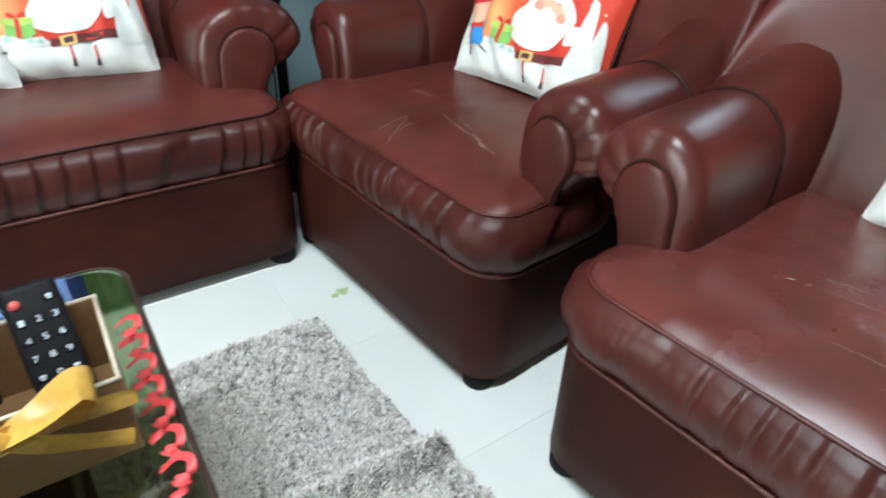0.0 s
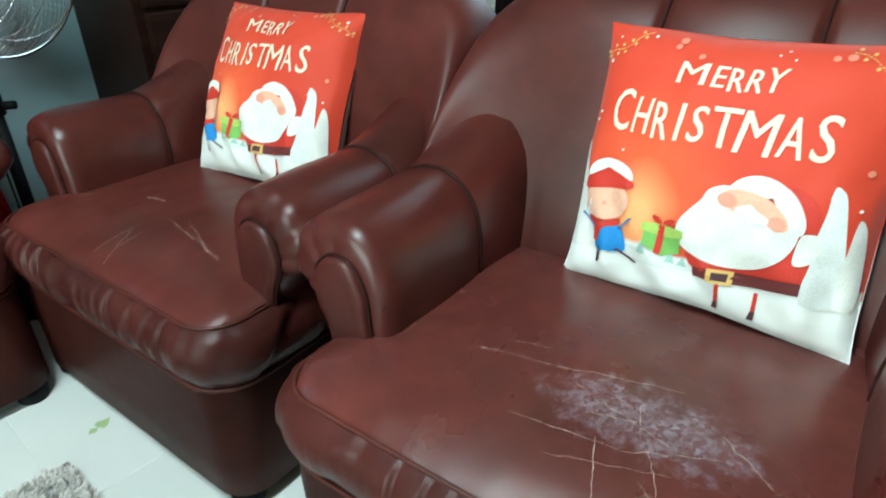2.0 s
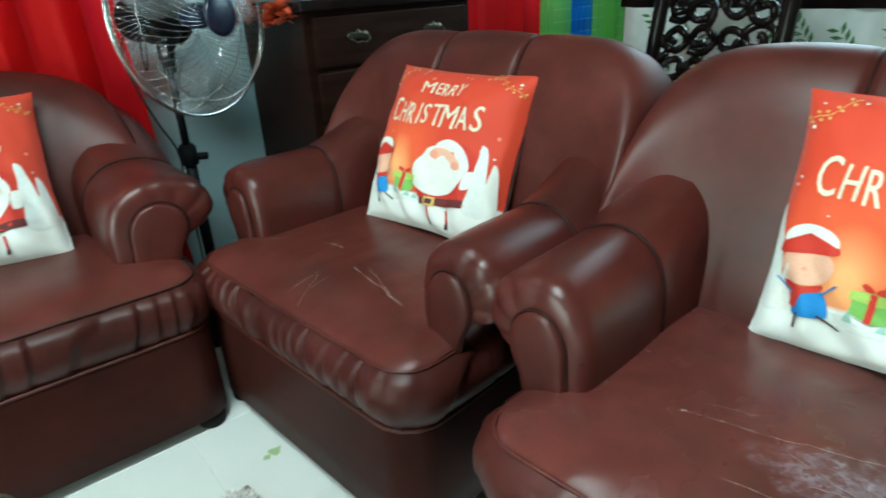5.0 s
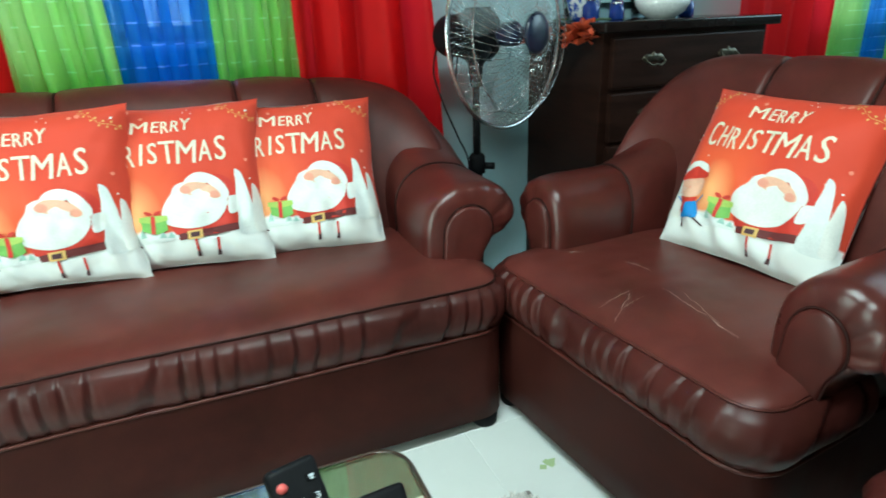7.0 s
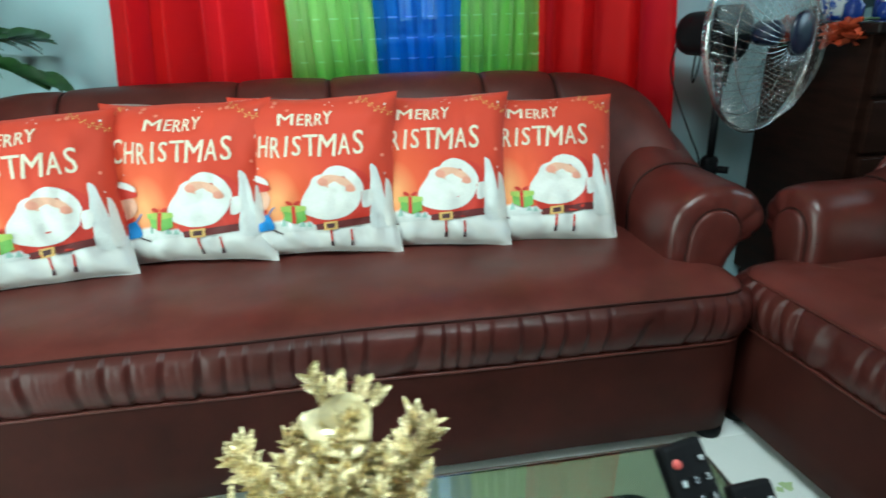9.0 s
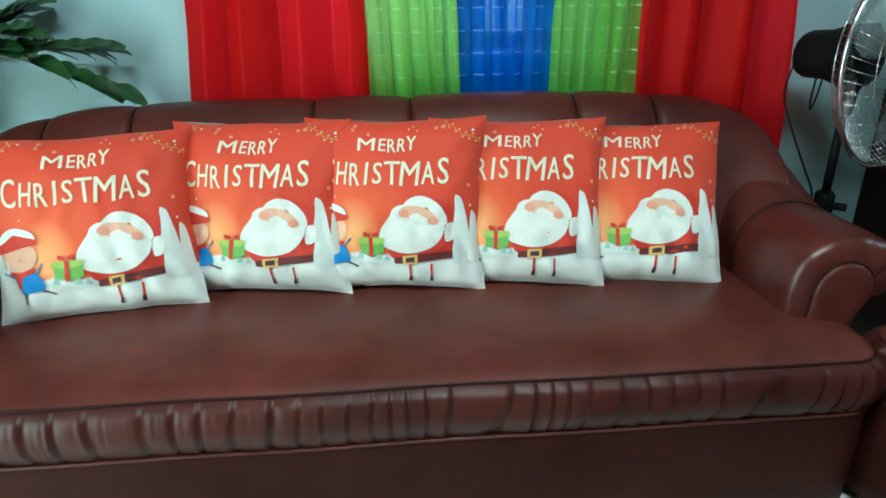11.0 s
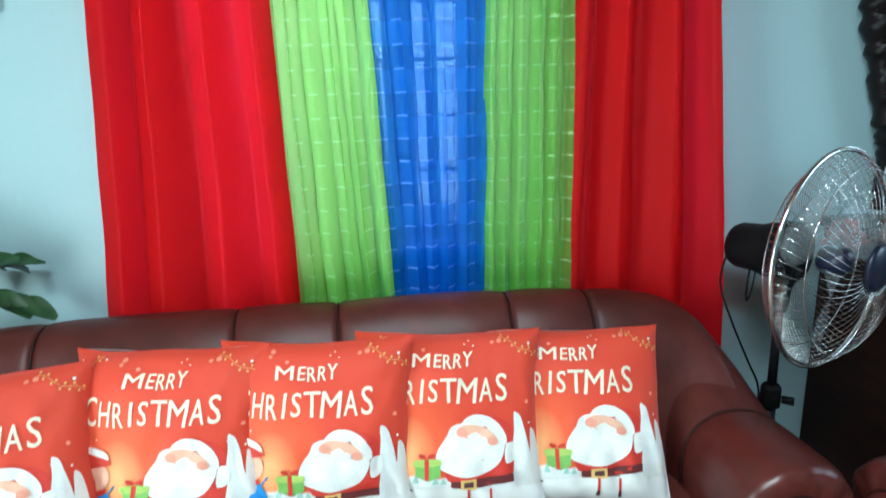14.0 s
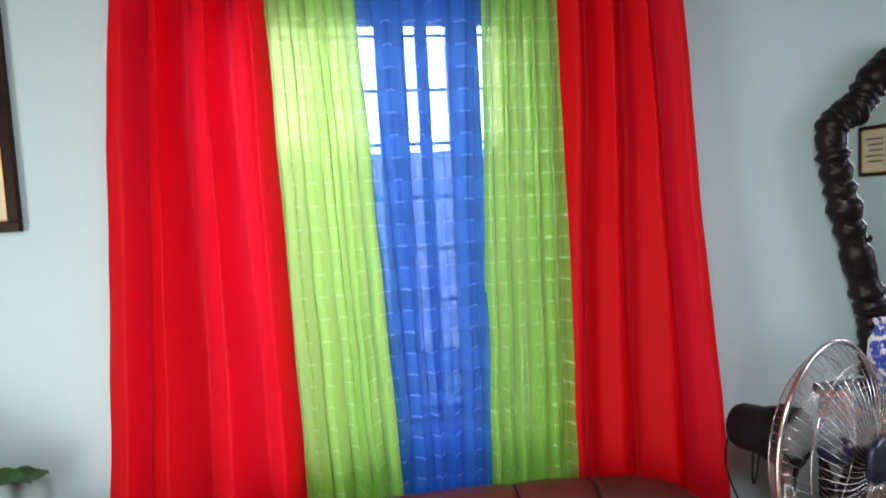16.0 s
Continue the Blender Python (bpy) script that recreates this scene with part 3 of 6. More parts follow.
def letter_mesh(ch):
    cu = bpy.data.curves.new("letter", "FONT")
    cu.body, cu.size, cu.resolution_u = ch, 1.0, 3
    ob = bpy.data.objects.new("letter", cu)
    me = bpy.data.meshes.new_from_object(ob)
    bm = bmesh.new()
    bm.from_mesh(me)
    bpy.data.objects.remove(ob)
    bpy.data.curves.remove(cu)
    bpy.data.meshes.remove(me)
    bmesh.ops.remove_doubles(bm, verts=bm.verts, dist=0.0005)
    bmesh.ops.triangulate(bm, faces=bm.faces[:])
    for _ in range(3):
        long = [e for e in bm.edges if e.calc_length() > 0.16]
        bmesh.ops.subdivide_edges(bm, edges=long, cuts=1)
        bmesh.ops.triangulate(bm, faces=bm.faces[:])
    xs = [v.co.x for v in bm.verts]
    x0, x1 = min(xs), max(xs)
    verts = [((v.co.x - x0) / max(x1 - x0, 0.001), v.co.y / 0.73) for v in bm.verts]
    faces = [[v.index for v in f.verts] for f in bm.faces]
    bm.free()
    return verts, faces


LETTERS = {ch: letter_mesh(ch) for ch in "MERYCHISTA"}


def word(name, text, starts, widths, base, heights, slope, parent, seed):
    """Hand-lettered word: each letter with its own place, width, height and lean."""
    bm = bmesh.new()
    for i, (ch, u0, w, h) in enumerate(zip(text, starts, widths, heights)):
        verts, faces = LETTERS[ch]
        lean = 0.10 + 0.10 * math.sin(i * 2.3)
        drop = 0.006 * math.sin(i * 1.7 + 1)
        for step, stroke in enumerate((-0.0012, 0.0012)):
            vs = [bm.verts.new(cushion_point(stroke + u0 + w * x + lean * h * y * 0.5, base + drop + slope * (u0 - 0.5) + h * y, seed, 0.0020 + 0.0001 * step)) for x, y in verts]
            for f in faces:
                try:
                    bm.faces.new([vs[k] for k in f])
                except ValueError:
                    pass
    return part(name, bm, INK_CREAM, parent, "cream hand-lettered word")


def build_cushion(m, seed, where):
    t = thing("cushion", m, where, "cushion", "christmas cushions")
    n = 40
    bm = bmesh.new()
    uv = bm.loops.layers.uv.new("UVMap")
    grid = [[bm.verts.new(cushion_point(i / n, j / n, seed)) for i in range(n + 1)] for j in range(n + 1)]
    for j in range(n):
        for i in range(n):
            f = bm.faces.new((grid[j][i], grid[j][i + 1], grid[j + 1][i + 1], grid[j + 1][i]))
            for lp, (a, b) in zip(f.loops, ((i, j), (i + 1, j), (i + 1, j + 1), (i, j + 1))):
                lp[uv].uv = (a / n, b / n)
    part("front_cover", bm, PRINT, t, "red and snow-white printed cushion front")
    rows = [[cushion_point(i / 24, j / 24, seed + 5, 0.0005, 1) for i in range(25)] for j in range(25)]
    rows = [row[::-1] for row in rows]
    part("back_cover", sheet(rows), WHITE_CLOTH, t, "plain white cushion back")
    upper = [cushion_point(*p, seed) for p in [(1, k / 24) for k in range(5, 24)] + [(1 - k / 24, 1) for k in range(24)] + [(0, 1 - k / 24) for k in range(20)]]
    lower = [cushion_point(*p, seed) for p in [(0, (5 - k) / 24) for k in range(5)] + [(k / 24, 0) for k in range(24)] + [(1, k / 24) for k in range(6)]]
    part("edge_seam", tube(upper, 0.0008, 6), INK_RED, t, "red seam round the upper edge")
    part("edge_seam", tube(lower, 0.0011, 6), WHITE_CLOTH, t, "white seam along the lower edge")
    word("lettering_merry", "MERRY", [0.322, 0.435, 0.485, 0.535, 0.580], [0.092, 0.036, 0.042, 0.042, 0.052], 0.800, [0.082, 0.080, 0.086, 0.084, 0.090], 0.0, t, seed)
    word("lettering_christmas", "CHRISTMAS", [0.118, 0.205, 0.285, 0.362, 0.405, 0.468, 0.548, 0.665, 0.752], [0.07, 0.056, 0.052, 0.013, 0.046, 0.082, 0.098, 0.068, 0.058], 0.612,
         [0.155, 0.135, 0.135, 0.135, 0.125, 0.14, 0.145, 0.135, 0.152], 0.0, t, seed)
    A, B, C, D, E = 0.0016, 0.0029, 0.0040, 0.0049, 0.0058
    # snowy trees
    patch("tree_print", (0.90, 0.34), curvy([(0.838, 0.17), (0.968, 0.18), (0.950, 0.27), (0.930, 0.34), (0.912, 0.43), (0.886, 0.525), (0.862, 0.552), (0.846, 0.548), (0.846, 0.47), (0.838, 0.40), (0.838, 0.30)]), INK_SNOW, t, seed, A)
    patch("tree_print", (0.958, 0.30), curvy([(0.925, 0.18), (0.985, 0.19), (0.982, 0.33), (0.968, 0.43), (0.948, 0.466), (0.936, 0.455), (0.930, 0.36), (0.92, 0.26)]), INK_WHITE, t, seed, B)
    patch("tree_print", (0.040, 0.32), curvy([(0.012, 0.16), (0.10, 0.17), (0.075, 0.30), (0.050, 0.44), (0.022, 0.565), (0.012, 0.42)]), INK_SNOW, t, seed, A)
    patch("tree_print", (0.10, 0.24), curvy([(0.055, 0.17), (0.135, 0.17), (0.12, 0.28), (0.10, 0.35), (0.08, 0.30)]), INK_WHITE, t, seed, B)
    for u, v, h in ((0.335, 0.195, 0.055), (0.435, 0.185, 0.05), (0.475, 0.182, 0.04)):
        patch("fir_print", (u, v + h * 0.4), dense([(u - 0.017, v), (u + 0.017, v), (u, v + h)]), INK_PINE, t, seed, B, 3)
    # round white form with red cap, red body and belt
    patch("red_cap_print", (0.745, 0.44), ellipse(0.748, 0.452, 0.098, 0.078, -0.45), INK_RED, t, seed, A)
    patch("body_print", (0.660, 0.22), dense([(0.510, 0.168), (0.830, 0.195), (0.826, 0.27), (0.80, 0.335), (0.60, 0.30), (0.478, 0.245)]), INK_RED, t, seed, 0.0011)
    patch("beard_print", (0.615, 0.365), curvy([(0.440, 0.305), (0.462, 0.265), (0.515, 0.240), (0.580, 0.226), (0.650, 0.232), (0.720, 0.262), (0.770, 0.315), (0.790, 0.385), (0.762, 0.43), (0.70, 0.46), (0.62, 0.49), (0.560, 0.500), (0.515, 0.478), (0.498, 0.44), (0.470, 0.40), (0.445, 0.355)]), INK_WHITE, t, seed, B)
    patch("brim_print", (0.695, 0.485), curvy([(0.565, 0.480), (0.590, 0.525), (0.640, 0.548), (0.700, 0.540), (0.760, 0.500), (0.798, 0.440), (0.800, 0.395), (0.775, 0.392), (0.745, 0.445), (0.690, 0.488), (0.630, 0.496)]), INK_WHITE, t, seed, B + 0.0004)
    patch("peach_print", (0.660, 0.448), curvy([(0.548, 0.462), (0.580, 0.492), (0.640, 0.494), (0.700, 0.474), (0.748, 0.432), (0.756, 0.398), (0.720, 0.392), (0.680, 0.412), (0.630, 0.418), (0.590, 0.426)]), INK_SKIN, t, seed, C)
    patch("rosy_print", (0.572, 0.456), ellipse(0.574, 0.455, 0.030, 0.024, -0.2, 16), INK_ROSE, t, seed, D, 4)
    patch("rosy_print", (0.728, 0.410), ellipse(0.726, 0.412, 0.026, 0.022, -0.4, 16), INK_ROSE, t, seed, D, 4)
    patch("whisker_print", (0.650, 0.424), curvy([(0.600, 0.430), (0.640, 0.456), (0.665, 0.440), (0.700, 0.420), (0.690, 0.398), (0.640, 0.405)]), INK_WHITE, t, seed, D)
    patch("mitten_print", (0.818, 0.345), curvy([(0.792, 0.300), (0.835, 0.305), (0.855, 0.35), (0.850, 0.395), (0.825, 0.402), (0.795, 0.385)]), INK_WHITE, t, seed, C)
    patch("belt_print", (0.68, 0.20), dense([(0.516, 0.160), (0.600, 0.164), (0.832, 0.196), (0.832, 0.240), (0.66, 0.218), (0.512, 0.198)], 4), INK_BELT, t, seed, C, 3)
    patch("buckle_print", (0.601, 0.187), dense([(0.562, 0.158), (0.640, 0.164), (0.640, 0.218), (0.562, 0.210)]), INK_GOLD, t, seed, D, 2)
    patch("buckle_hole_print", (0.601, 0.188), dense([(0.578, 0.171), (0.625, 0.175), (0.625, 0.205), (0.578, 0.199)]), INK_DARK, t, seed, E, 2)
    for u in (0.600, 0.712):
        patch("leg_print", (u, 0.10), dense([(u - 0.006, 0.075), (u + 0.006, 0.075), (u + 0.006, 0.16), (u - 0.006, 0.16)]), INK_RED, t, seed, B, 2)
        patch("boot_print", (u - 0.004, 0.06), dense([(u - 0.013, 0.048), (u + 0.007, 0.048), (u + 0.007, 0.085), (u - 0.007, 0.082)]), INK_DARK, t, seed, C, 2)
    # gift box
    patch("gift_print", (0.396, 0.262), dense([(0.338, 0.235), (0.405, 0.205), (0.462, 0.228), (0.460, 0.300), (0.335, 0.305)]), INK_GREEN, t, seed, C, 3)
    patch("gift_lid_print", (0.396, 0.302), dense([(0.325, 0.288), (0.400, 0.276), (0.468, 0.290), (0.466, 0.316), (0.395, 0.322), (0.326, 0.316)]), INK_LIME, t, seed, D, 2)
    patch("gift_ribbon_print", (0.392, 0.26), dense([(0.382, 0.212), (0.402, 0.208), (0.404, 0.318), (0.392, 0.320), (0.382, 0.318)]), INK_RED, t, seed, E, 2)
    for sg in (-1, 1):
        patch("gift_bow_print", (0.394 + sg * 0.022, 0.338), ellipse(0.394 + sg * 0.022, 0.335, 0.022, 0.011, 0.5 * sg, 12), INK_RED, t, seed, E, 2)
    patch("drift_print", (0.38, 0.190), ellipse(0.36, 0.185, 0.16, 0.030), INK_SNOW, t, seed, A)
    # small form in a red hat and blue coat
    patch("round_print", (0.165, 0.36), ellipse(0.165, 0.358, 0.098, 0.074, 0.1), INK_SKIN, t, seed, B)
    patch("rosy_print", (0.165, 0.345), ellipse(0.165, 0.345, 0.010, 0.009, 0, 12), INK_ROSE, t, seed, C, 3)
    patch("red_hat_print", (0.152, 0.43), curvy([(0.052, 0.385), (0.110, 0.392), (0.180, 0.405), (0.262, 0.420), (0.258, 0.448), (0.222, 0.478), (0.160, 0.492), (0.095, 0.475), (0.058, 0.425)]), INK_RED, t, seed, C)
    patch("hat_band_print", (0.155, 0.478), curvy([(0.066, 0.430), (0.100, 0.462), (0.160, 0.476), (0.220, 0.466), (0.258, 0.445), (0.250, 0.475), (0.205, 0.502), (0.150, 0.510), (0.095, 0.492), (0.062, 0.455)]), INK_WHITE, t, seed, D)
    patch("scarf_print", (0.170, 0.275), curvy([(0.105, 0.290), (0.170, 0.276), (0.235, 0.300), (0.228, 0.272), (0.180, 0.252), (0.165, 0.195), (0.138, 0.198), (0.142, 0.250), (0.108, 0.268)]), INK_RED, t, seed, D, 4)
    patch("blue_coat_print", (0.205, 0.22), curvy([(0.150, 0.168), (0.210, 0.168), (0.272, 0.185), (0.240, 0.270), (0.165, 0.265)]), INK_BLUE, t, seed, C)
    for u0, v0, u1, v1 in ((0.175, 0.175, 0.170, 0.105), (0.24, 0.182, 0.315, 0.140), (0.150, 0.240, 0.060, 0.285), (0.235, 0.258, 0.285, 0.315)):
        patch("limb_print", ((u0 + u1) / 2, (v0 + v1) / 2), dense([(u0 - 0.006, v0), (u0 + 0.006, v0 + 0.003), (u1 + 0.006, v1 + 0.003), (u1 - 0.006, v1)]), INK_BLUE if v0 > 0.23 else INK_DARK, t, seed, C, 1)
    rnd2 = random.Random(5)
    bm, bm2 = bmesh.new(), bmesh.new()
    for k in range(46):
        u, v = rnd2.uniform(0.03, 0.97), rnd2.uniform(0.40, 0.98)
        if (0.08 < u < 0.86 and 0.55 < v < 0.9) or (0.35 < u < 0.8 and v < 0.52) or (u < 0.26 and v < 0.54):
            continue
        rr = rnd2.choice((0.004, 0.006, 0.008, 0.011, 0.014))
        patch("dot", (u, v), ellipse(u, v, rr, rr, n=8), INK_WHITE, t, seed, C, 1, bm if rr < 0.01 else bm2)
    garland = bmesh.new()
    for cu, cv, du, dv in ((0.78, 0.965, 0.20, -0.115), (0.01, 0.865, 0.17, 0.105)):
        for k in range(22):
            f = k / 21
            u, v = cu + du * f, cv + dv * f + 0.010 * math.sin(f * 9)
            if 0.012 < u < 0.985 and v < 0.985:
                patch("dot", (u, v), ellipse(u, v, 0.0055, 0.0020, math.atan2(dv, du), n=6), INK_GOLD, t, seed, B, 1, garland)
                if k % 2:
                    w = v + (0.016 if k % 4 == 1 else -0.016)
                    if w < 0.985:
                        patch("dot", (u, w), ellipse(u, w, 0.0058, 0.0066, n=8), INK_GOLD, t, seed, C, 1, garland)
    tagged(part("garland_print", garland, INK_GOLD, t), "gold string of lights printed in the corners", kind="stuff")
    tagged(part("snow_dot_print", bm, INK_WHITE, t), kind="stuff")
    tagged(part("faint_dot_print", bm2, INK_FAINT, t), kind="stuff")
    return t


def cushion_pose(bl, br, tl):
    """Pose of a cushion from its lower left, lower right and upper left corners as one faces it."""
    bl, br, tl = Vector(bl), Vector(br), Vector(tl)
    x = (br - bl).normalized()
    z = tl - bl
    z = (z - x * z.dot(x)).normalized()
    y = z.cross(x)
    c = bl + x * (0.5 * (br - bl).length) + z * 0.5 * TALL
    return Matrix.Translation(c) @ Matrix((x, y, z)).transposed().to_4x4()


CUSHIONS = [
    ((-1.385, 1.715, 0.468), (-0.940, 1.786, 0.472), (-1.40, 1.87, 0.885)),
    ((-1.022, 1.868, 0.470), (-0.586, 1.800, 0.474), (-1.02, 2.00, 0.890)),
    ((-0.680, 1.850, 0.470), (-0.242, 1.784, 0.474), (-0.67, 1.97, 0.890)),
    ((-0.370, 1.840, 0.470), (0.069, 1.772, 0.470), (-0.35, 2.00, 0.870)),
    ((-0.055, 1.830, 0.462), (0.382, 1.756, 0.462), (0.0, 2.02, 0.850)),
]
for i, (bl, br, tl) in enumerate(CUSHIONS):
    build_cushion(cushion_pose(bl, br, tl), 1.3 + 2.7 * i, "square red and white christmas cushion leaning on the sofa's back")
build_cushion(cushion_pose((1.086, 1.400, 0.468), (1.146, 0.950, 0.470), (1.285, 1.445, 0.866)), 17.7, "square red and white christmas cushion in the scratched armchair")
build_cushion(cushion_pose((1.250, 0.381, 0.460), (1.268, -0.087, 0.470), (1.372, 0.413, 0.892)), 21.2, "square red and white christmas cushion in the cracked armchair")


# ---- curtains and window ----
def drape(name, label, mat, edges, y, amp, folds, seed, z0, z1, parent=None, group="curtains", fine=0.0, lap=0.25):
    """A hanging curtain. edges(z) gives its left and right x; folds: number of waves."""
    rows = []
    nz = 36
    nx = int(folds * 14)
    for j in range(nz + 1):
        z = z0 + (z1 - z0) * j / nz
        a, b = edges(z)
        row = []
        for i in range(nx + 1):
            s = i / nx
            ph = 2 * math.pi * (folds * s + 0.35 * wobble(s * 4 + seed, z * 0.5) + 0.10 * wobble(z * 1.2, seed))
            depth = amp * (0.75 + 0.5 * wobble(s * 3.0, z * 0.6, seed)) * (1.15 - 0.25 * (z - z0) / (z1 - z0))
            x = a + (b - a) * s + lap * amp * math.sin(2 * ph) * min(1, 6 * s, 6 * (1 - s)) + 0.004 * wobble(z * 5, s * 3, seed)
            row.append((x, y - depth * (math.sin(ph) + fine * math.sin(2.6 * ph + 3 * wobble(s * 5, seed))) + 0.004 * wobble(s * 14, z * 3, seed), z))
        rows.append(row)
    bm = sheet(rows)
    uv = bm.loops.layers.uv.new("UVMap")
    bm.verts.index_update()
    for f in bm.faces:
        for lp in f.loops:
            k = lp.vert.index
            lp[uv].uv = ((k % (nx + 1)) / nx, lp.vert.co.z)
    ob = part(name, bm, mat, parent)
    if parent is None:
        tagged(ob, label, "curtain", group)
    return ob


def curtain_cloth(name, base, glow, see, dashes=None, through_share=0.5, thread=0.30):
    """Cloth that lets light through. see: share seen straight through; dashes: woven bars in rows (u count, spacing in z)."""
    m, nt, p = material(name)
    out = nt.nodes["Material Output"]
    big = noise_node(nt, 5, 4)
    tone = ramp(nt, big.outputs[0], [(0.3, tuple(0.88 * c for c in base)), (0.7, base)])
    p.inputs["Roughness"].default_value = 0.6
    p.inputs["Specular IOR Level"].default_value = 0.25
    nt.links.new(tone.outputs[0], p.inputs["Base Color"])
    weave = noise_node(nt, 500, 2)
    bump(nt, p, weave.outputs[0], 0.2, 0.0006)
    tr = nt.nodes.new("ShaderNodeBsdfTranslucent")
    tr.inputs[0].default_value = (*glow, 1)
    mx = nt.nodes.new("ShaderNodeMixShader")
    mx.inputs[0].default_value = through_share
    nt.links.new(p.outputs[0], mx.inputs[1])
    nt.links.new(tr.outputs[0], mx.inputs[2])
    last = mx
    if see:
        tp = nt.nodes.new("ShaderNodeBsdfTransparent")
        tp.inputs[0].default_value = (*[min(1, 0.72 * c + 0.27) for c in glow], 1)
        m2 = nt.nodes.new("ShaderNodeMixShader")
        m2.inputs[0].default_value = see
        nt.links.new(mx.outputs[0], m2.inputs[1])
        nt.links.new(tp.outputs[0], m2.inputs[2])
        last = m2
        if dashes:
            count, gap = dashes
            tc = nt.nodes.new("ShaderNodeTexCoord")
            sep = nt.nodes.new("ShaderNodeSeparateXYZ")
            nt.links.new(tc.outputs["UV"], sep.inputs[0])
            row = maths(nt, "FRACT", maths(nt, "DIVIDE", sep.outputs[1], gap))
            col = maths(nt, "FRACT", maths(nt, "MULTIPLY", sep.outputs[0], count))
            bar = maths(nt, "LESS_THAN", row, 0.08)
            run = maths(nt, "LESS_THAN", col, 0.48)
            dash = maths(nt, "MULTIPLY", bar, maths(nt, "MULTIPLY", run, 0.7))
            band = maths(nt, "LESS_THAN", maths(nt, "FRACT", maths(nt, "DIVIDE", sep.outputs[1], 2 * gap)), 0.5)
            open_weave = maths(nt, "MULTIPLY_ADD", band, 0.30 * see, 0.85 * see)
            nt.links.new(maths(nt, "MULTIPLY", open_weave, maths(nt, "MULTIPLY_ADD", dash, -0.9, 1.0)), m2.inputs[0])
            nt.links.new(maths(nt, "MULTIPLY_ADD", dash, -0.75 * through_share, through_share), mx.inputs[0])
            nt.links.new(mix_colour(nt, dash, tone.outputs[0], tuple(min(1, c * (1.1 - 0.6 * thread) + thread) for c in base)), p.inputs["Base Color"])
    nt.links.new(last.outputs[0], out.inputs[0])
    return m


RED_CLOTH = curtain_cloth("red_curtain_cloth", (0.66, 0.005, 0.007), (1.0, 0.02, 0.06), 0.0, None, 0.58)
GREEN_SHEER = curtain_cloth("green_sheer_cloth", (0.19, 0.58, 0.08), (0.62, 0.84, 0.36), 0.03, (5.6, 0.064), 0.60, 0.50)
BLUE_SHEER = curtain_cloth("blue_sheer_cloth", (0.012, 0.20, 0.85), (0.10, 0.36, 0.92), 0.40, (5.2, 0.064), 0.58, 0.24)


def between(z, lo, hi):
    """Linear edge from its x at 0.9 m to its x at 2.3 m."""
    return lo + (hi - lo) * (z - 0.9) / 1.4


drape("red_curtain", "plain red curtain hanging in soft folds", RED_CLOTH, lambda z: (between(z, -1.045, -0.915), between(z, -0.515, -0.535)), 2.225, 0.056, 3.6, 1.0, 0.06, 2.52, lap=0.10)
drape("green_curtain", "sheer green curtain with woven dashes", GREEN_SHEER, lambda z: (between(z, -0.545, -0.56), between(z, -0.222, -0.295)), 2.270, 0.027, 5.6, 2.0, 0.08, 2.52, fine=0.30)
drape("blue_curtain", "sheer blue curtain with woven dashes", BLUE_SHEER, lambda z: (between(z, -0.245, -0.305), between(z, 0.045, 0.085)), 2.292, 0.024, 5.2, 3.0, 0.08, 2.52, fine=0.30)
drape("green_curtain", "sheer green curtain with woven dashes", GREEN_SHEER, lambda z: (between(z, 0.028, 0.065), between(z, 0.305, 0.30)), 2.268, 0.026, 5.4, 4.0, 0.08, 2.52, fine=0.30)
drape("red_curtain", "plain red curtain hanging in soft folds", RED_CLOTH, lambda z: (between(z, 0.275, 0.285), between(z, 0.745, 0.655)), 2.225, 0.056, 3.4, 5.0, 0.06, 2.52, lap=0.10)
rod = thing("curtain_rod", pose(0, 2.25, 2.53), "white curtain rod above the window", "curtain rod")
part("rod", tube([(-1.1, 0, 0), (0.85, 0, 0)], 0.012, 12), WHITE_TRIM, rod)
for x in (-1.0, 0.75):
    part("bracket", box(x - 0.012, 0.005, -0.02, x + 0.012, 0.112, 0.02, 0.003), WHITE_TRIM, rod)
drape("red_curtain", "plain red curtain beside the chest of drawers", RED_CLOTH, lambda z: (2.16, 2.74), 2.235, 0.026, 4.6, 6.0, 0.06, 2.52)
drape("green_curtain", "sheer green curtain of the second window", GREEN_SHEER, lambda z: (2.72, 3.02), 2.262, 0.015, 4.0, 7.0, 0.08, 2.52, fine=0.30)
drape("blue_curtain", "sheer blue curtain of the second window", BLUE_SHEER, lambda z: (3.0, 3.24), 2.28, 0.014, 3.5, 8.0, 0.08, 2.52, fine=0.30)
drape("green_curtain", "sheer green curtain of the second window", GREEN_SHEER, lambda z: (3.22, 3.56), 2.262, 0.014, 4.0, 9.0, 0.08, 2.52, fine=0.30)

GLASS, nt, p = material("window_glass")
p.inputs["Transmission Weight"].default_value, p.inputs["Roughness"].default_value, p.inputs["IOR"].default_value = 1.0, 0.0, 1.45
ALUMINIUM = mottled("painted_aluminium", (0.42, 0.46, 0.50), (0.34, 0.38, 0.42), 8, 0.4)


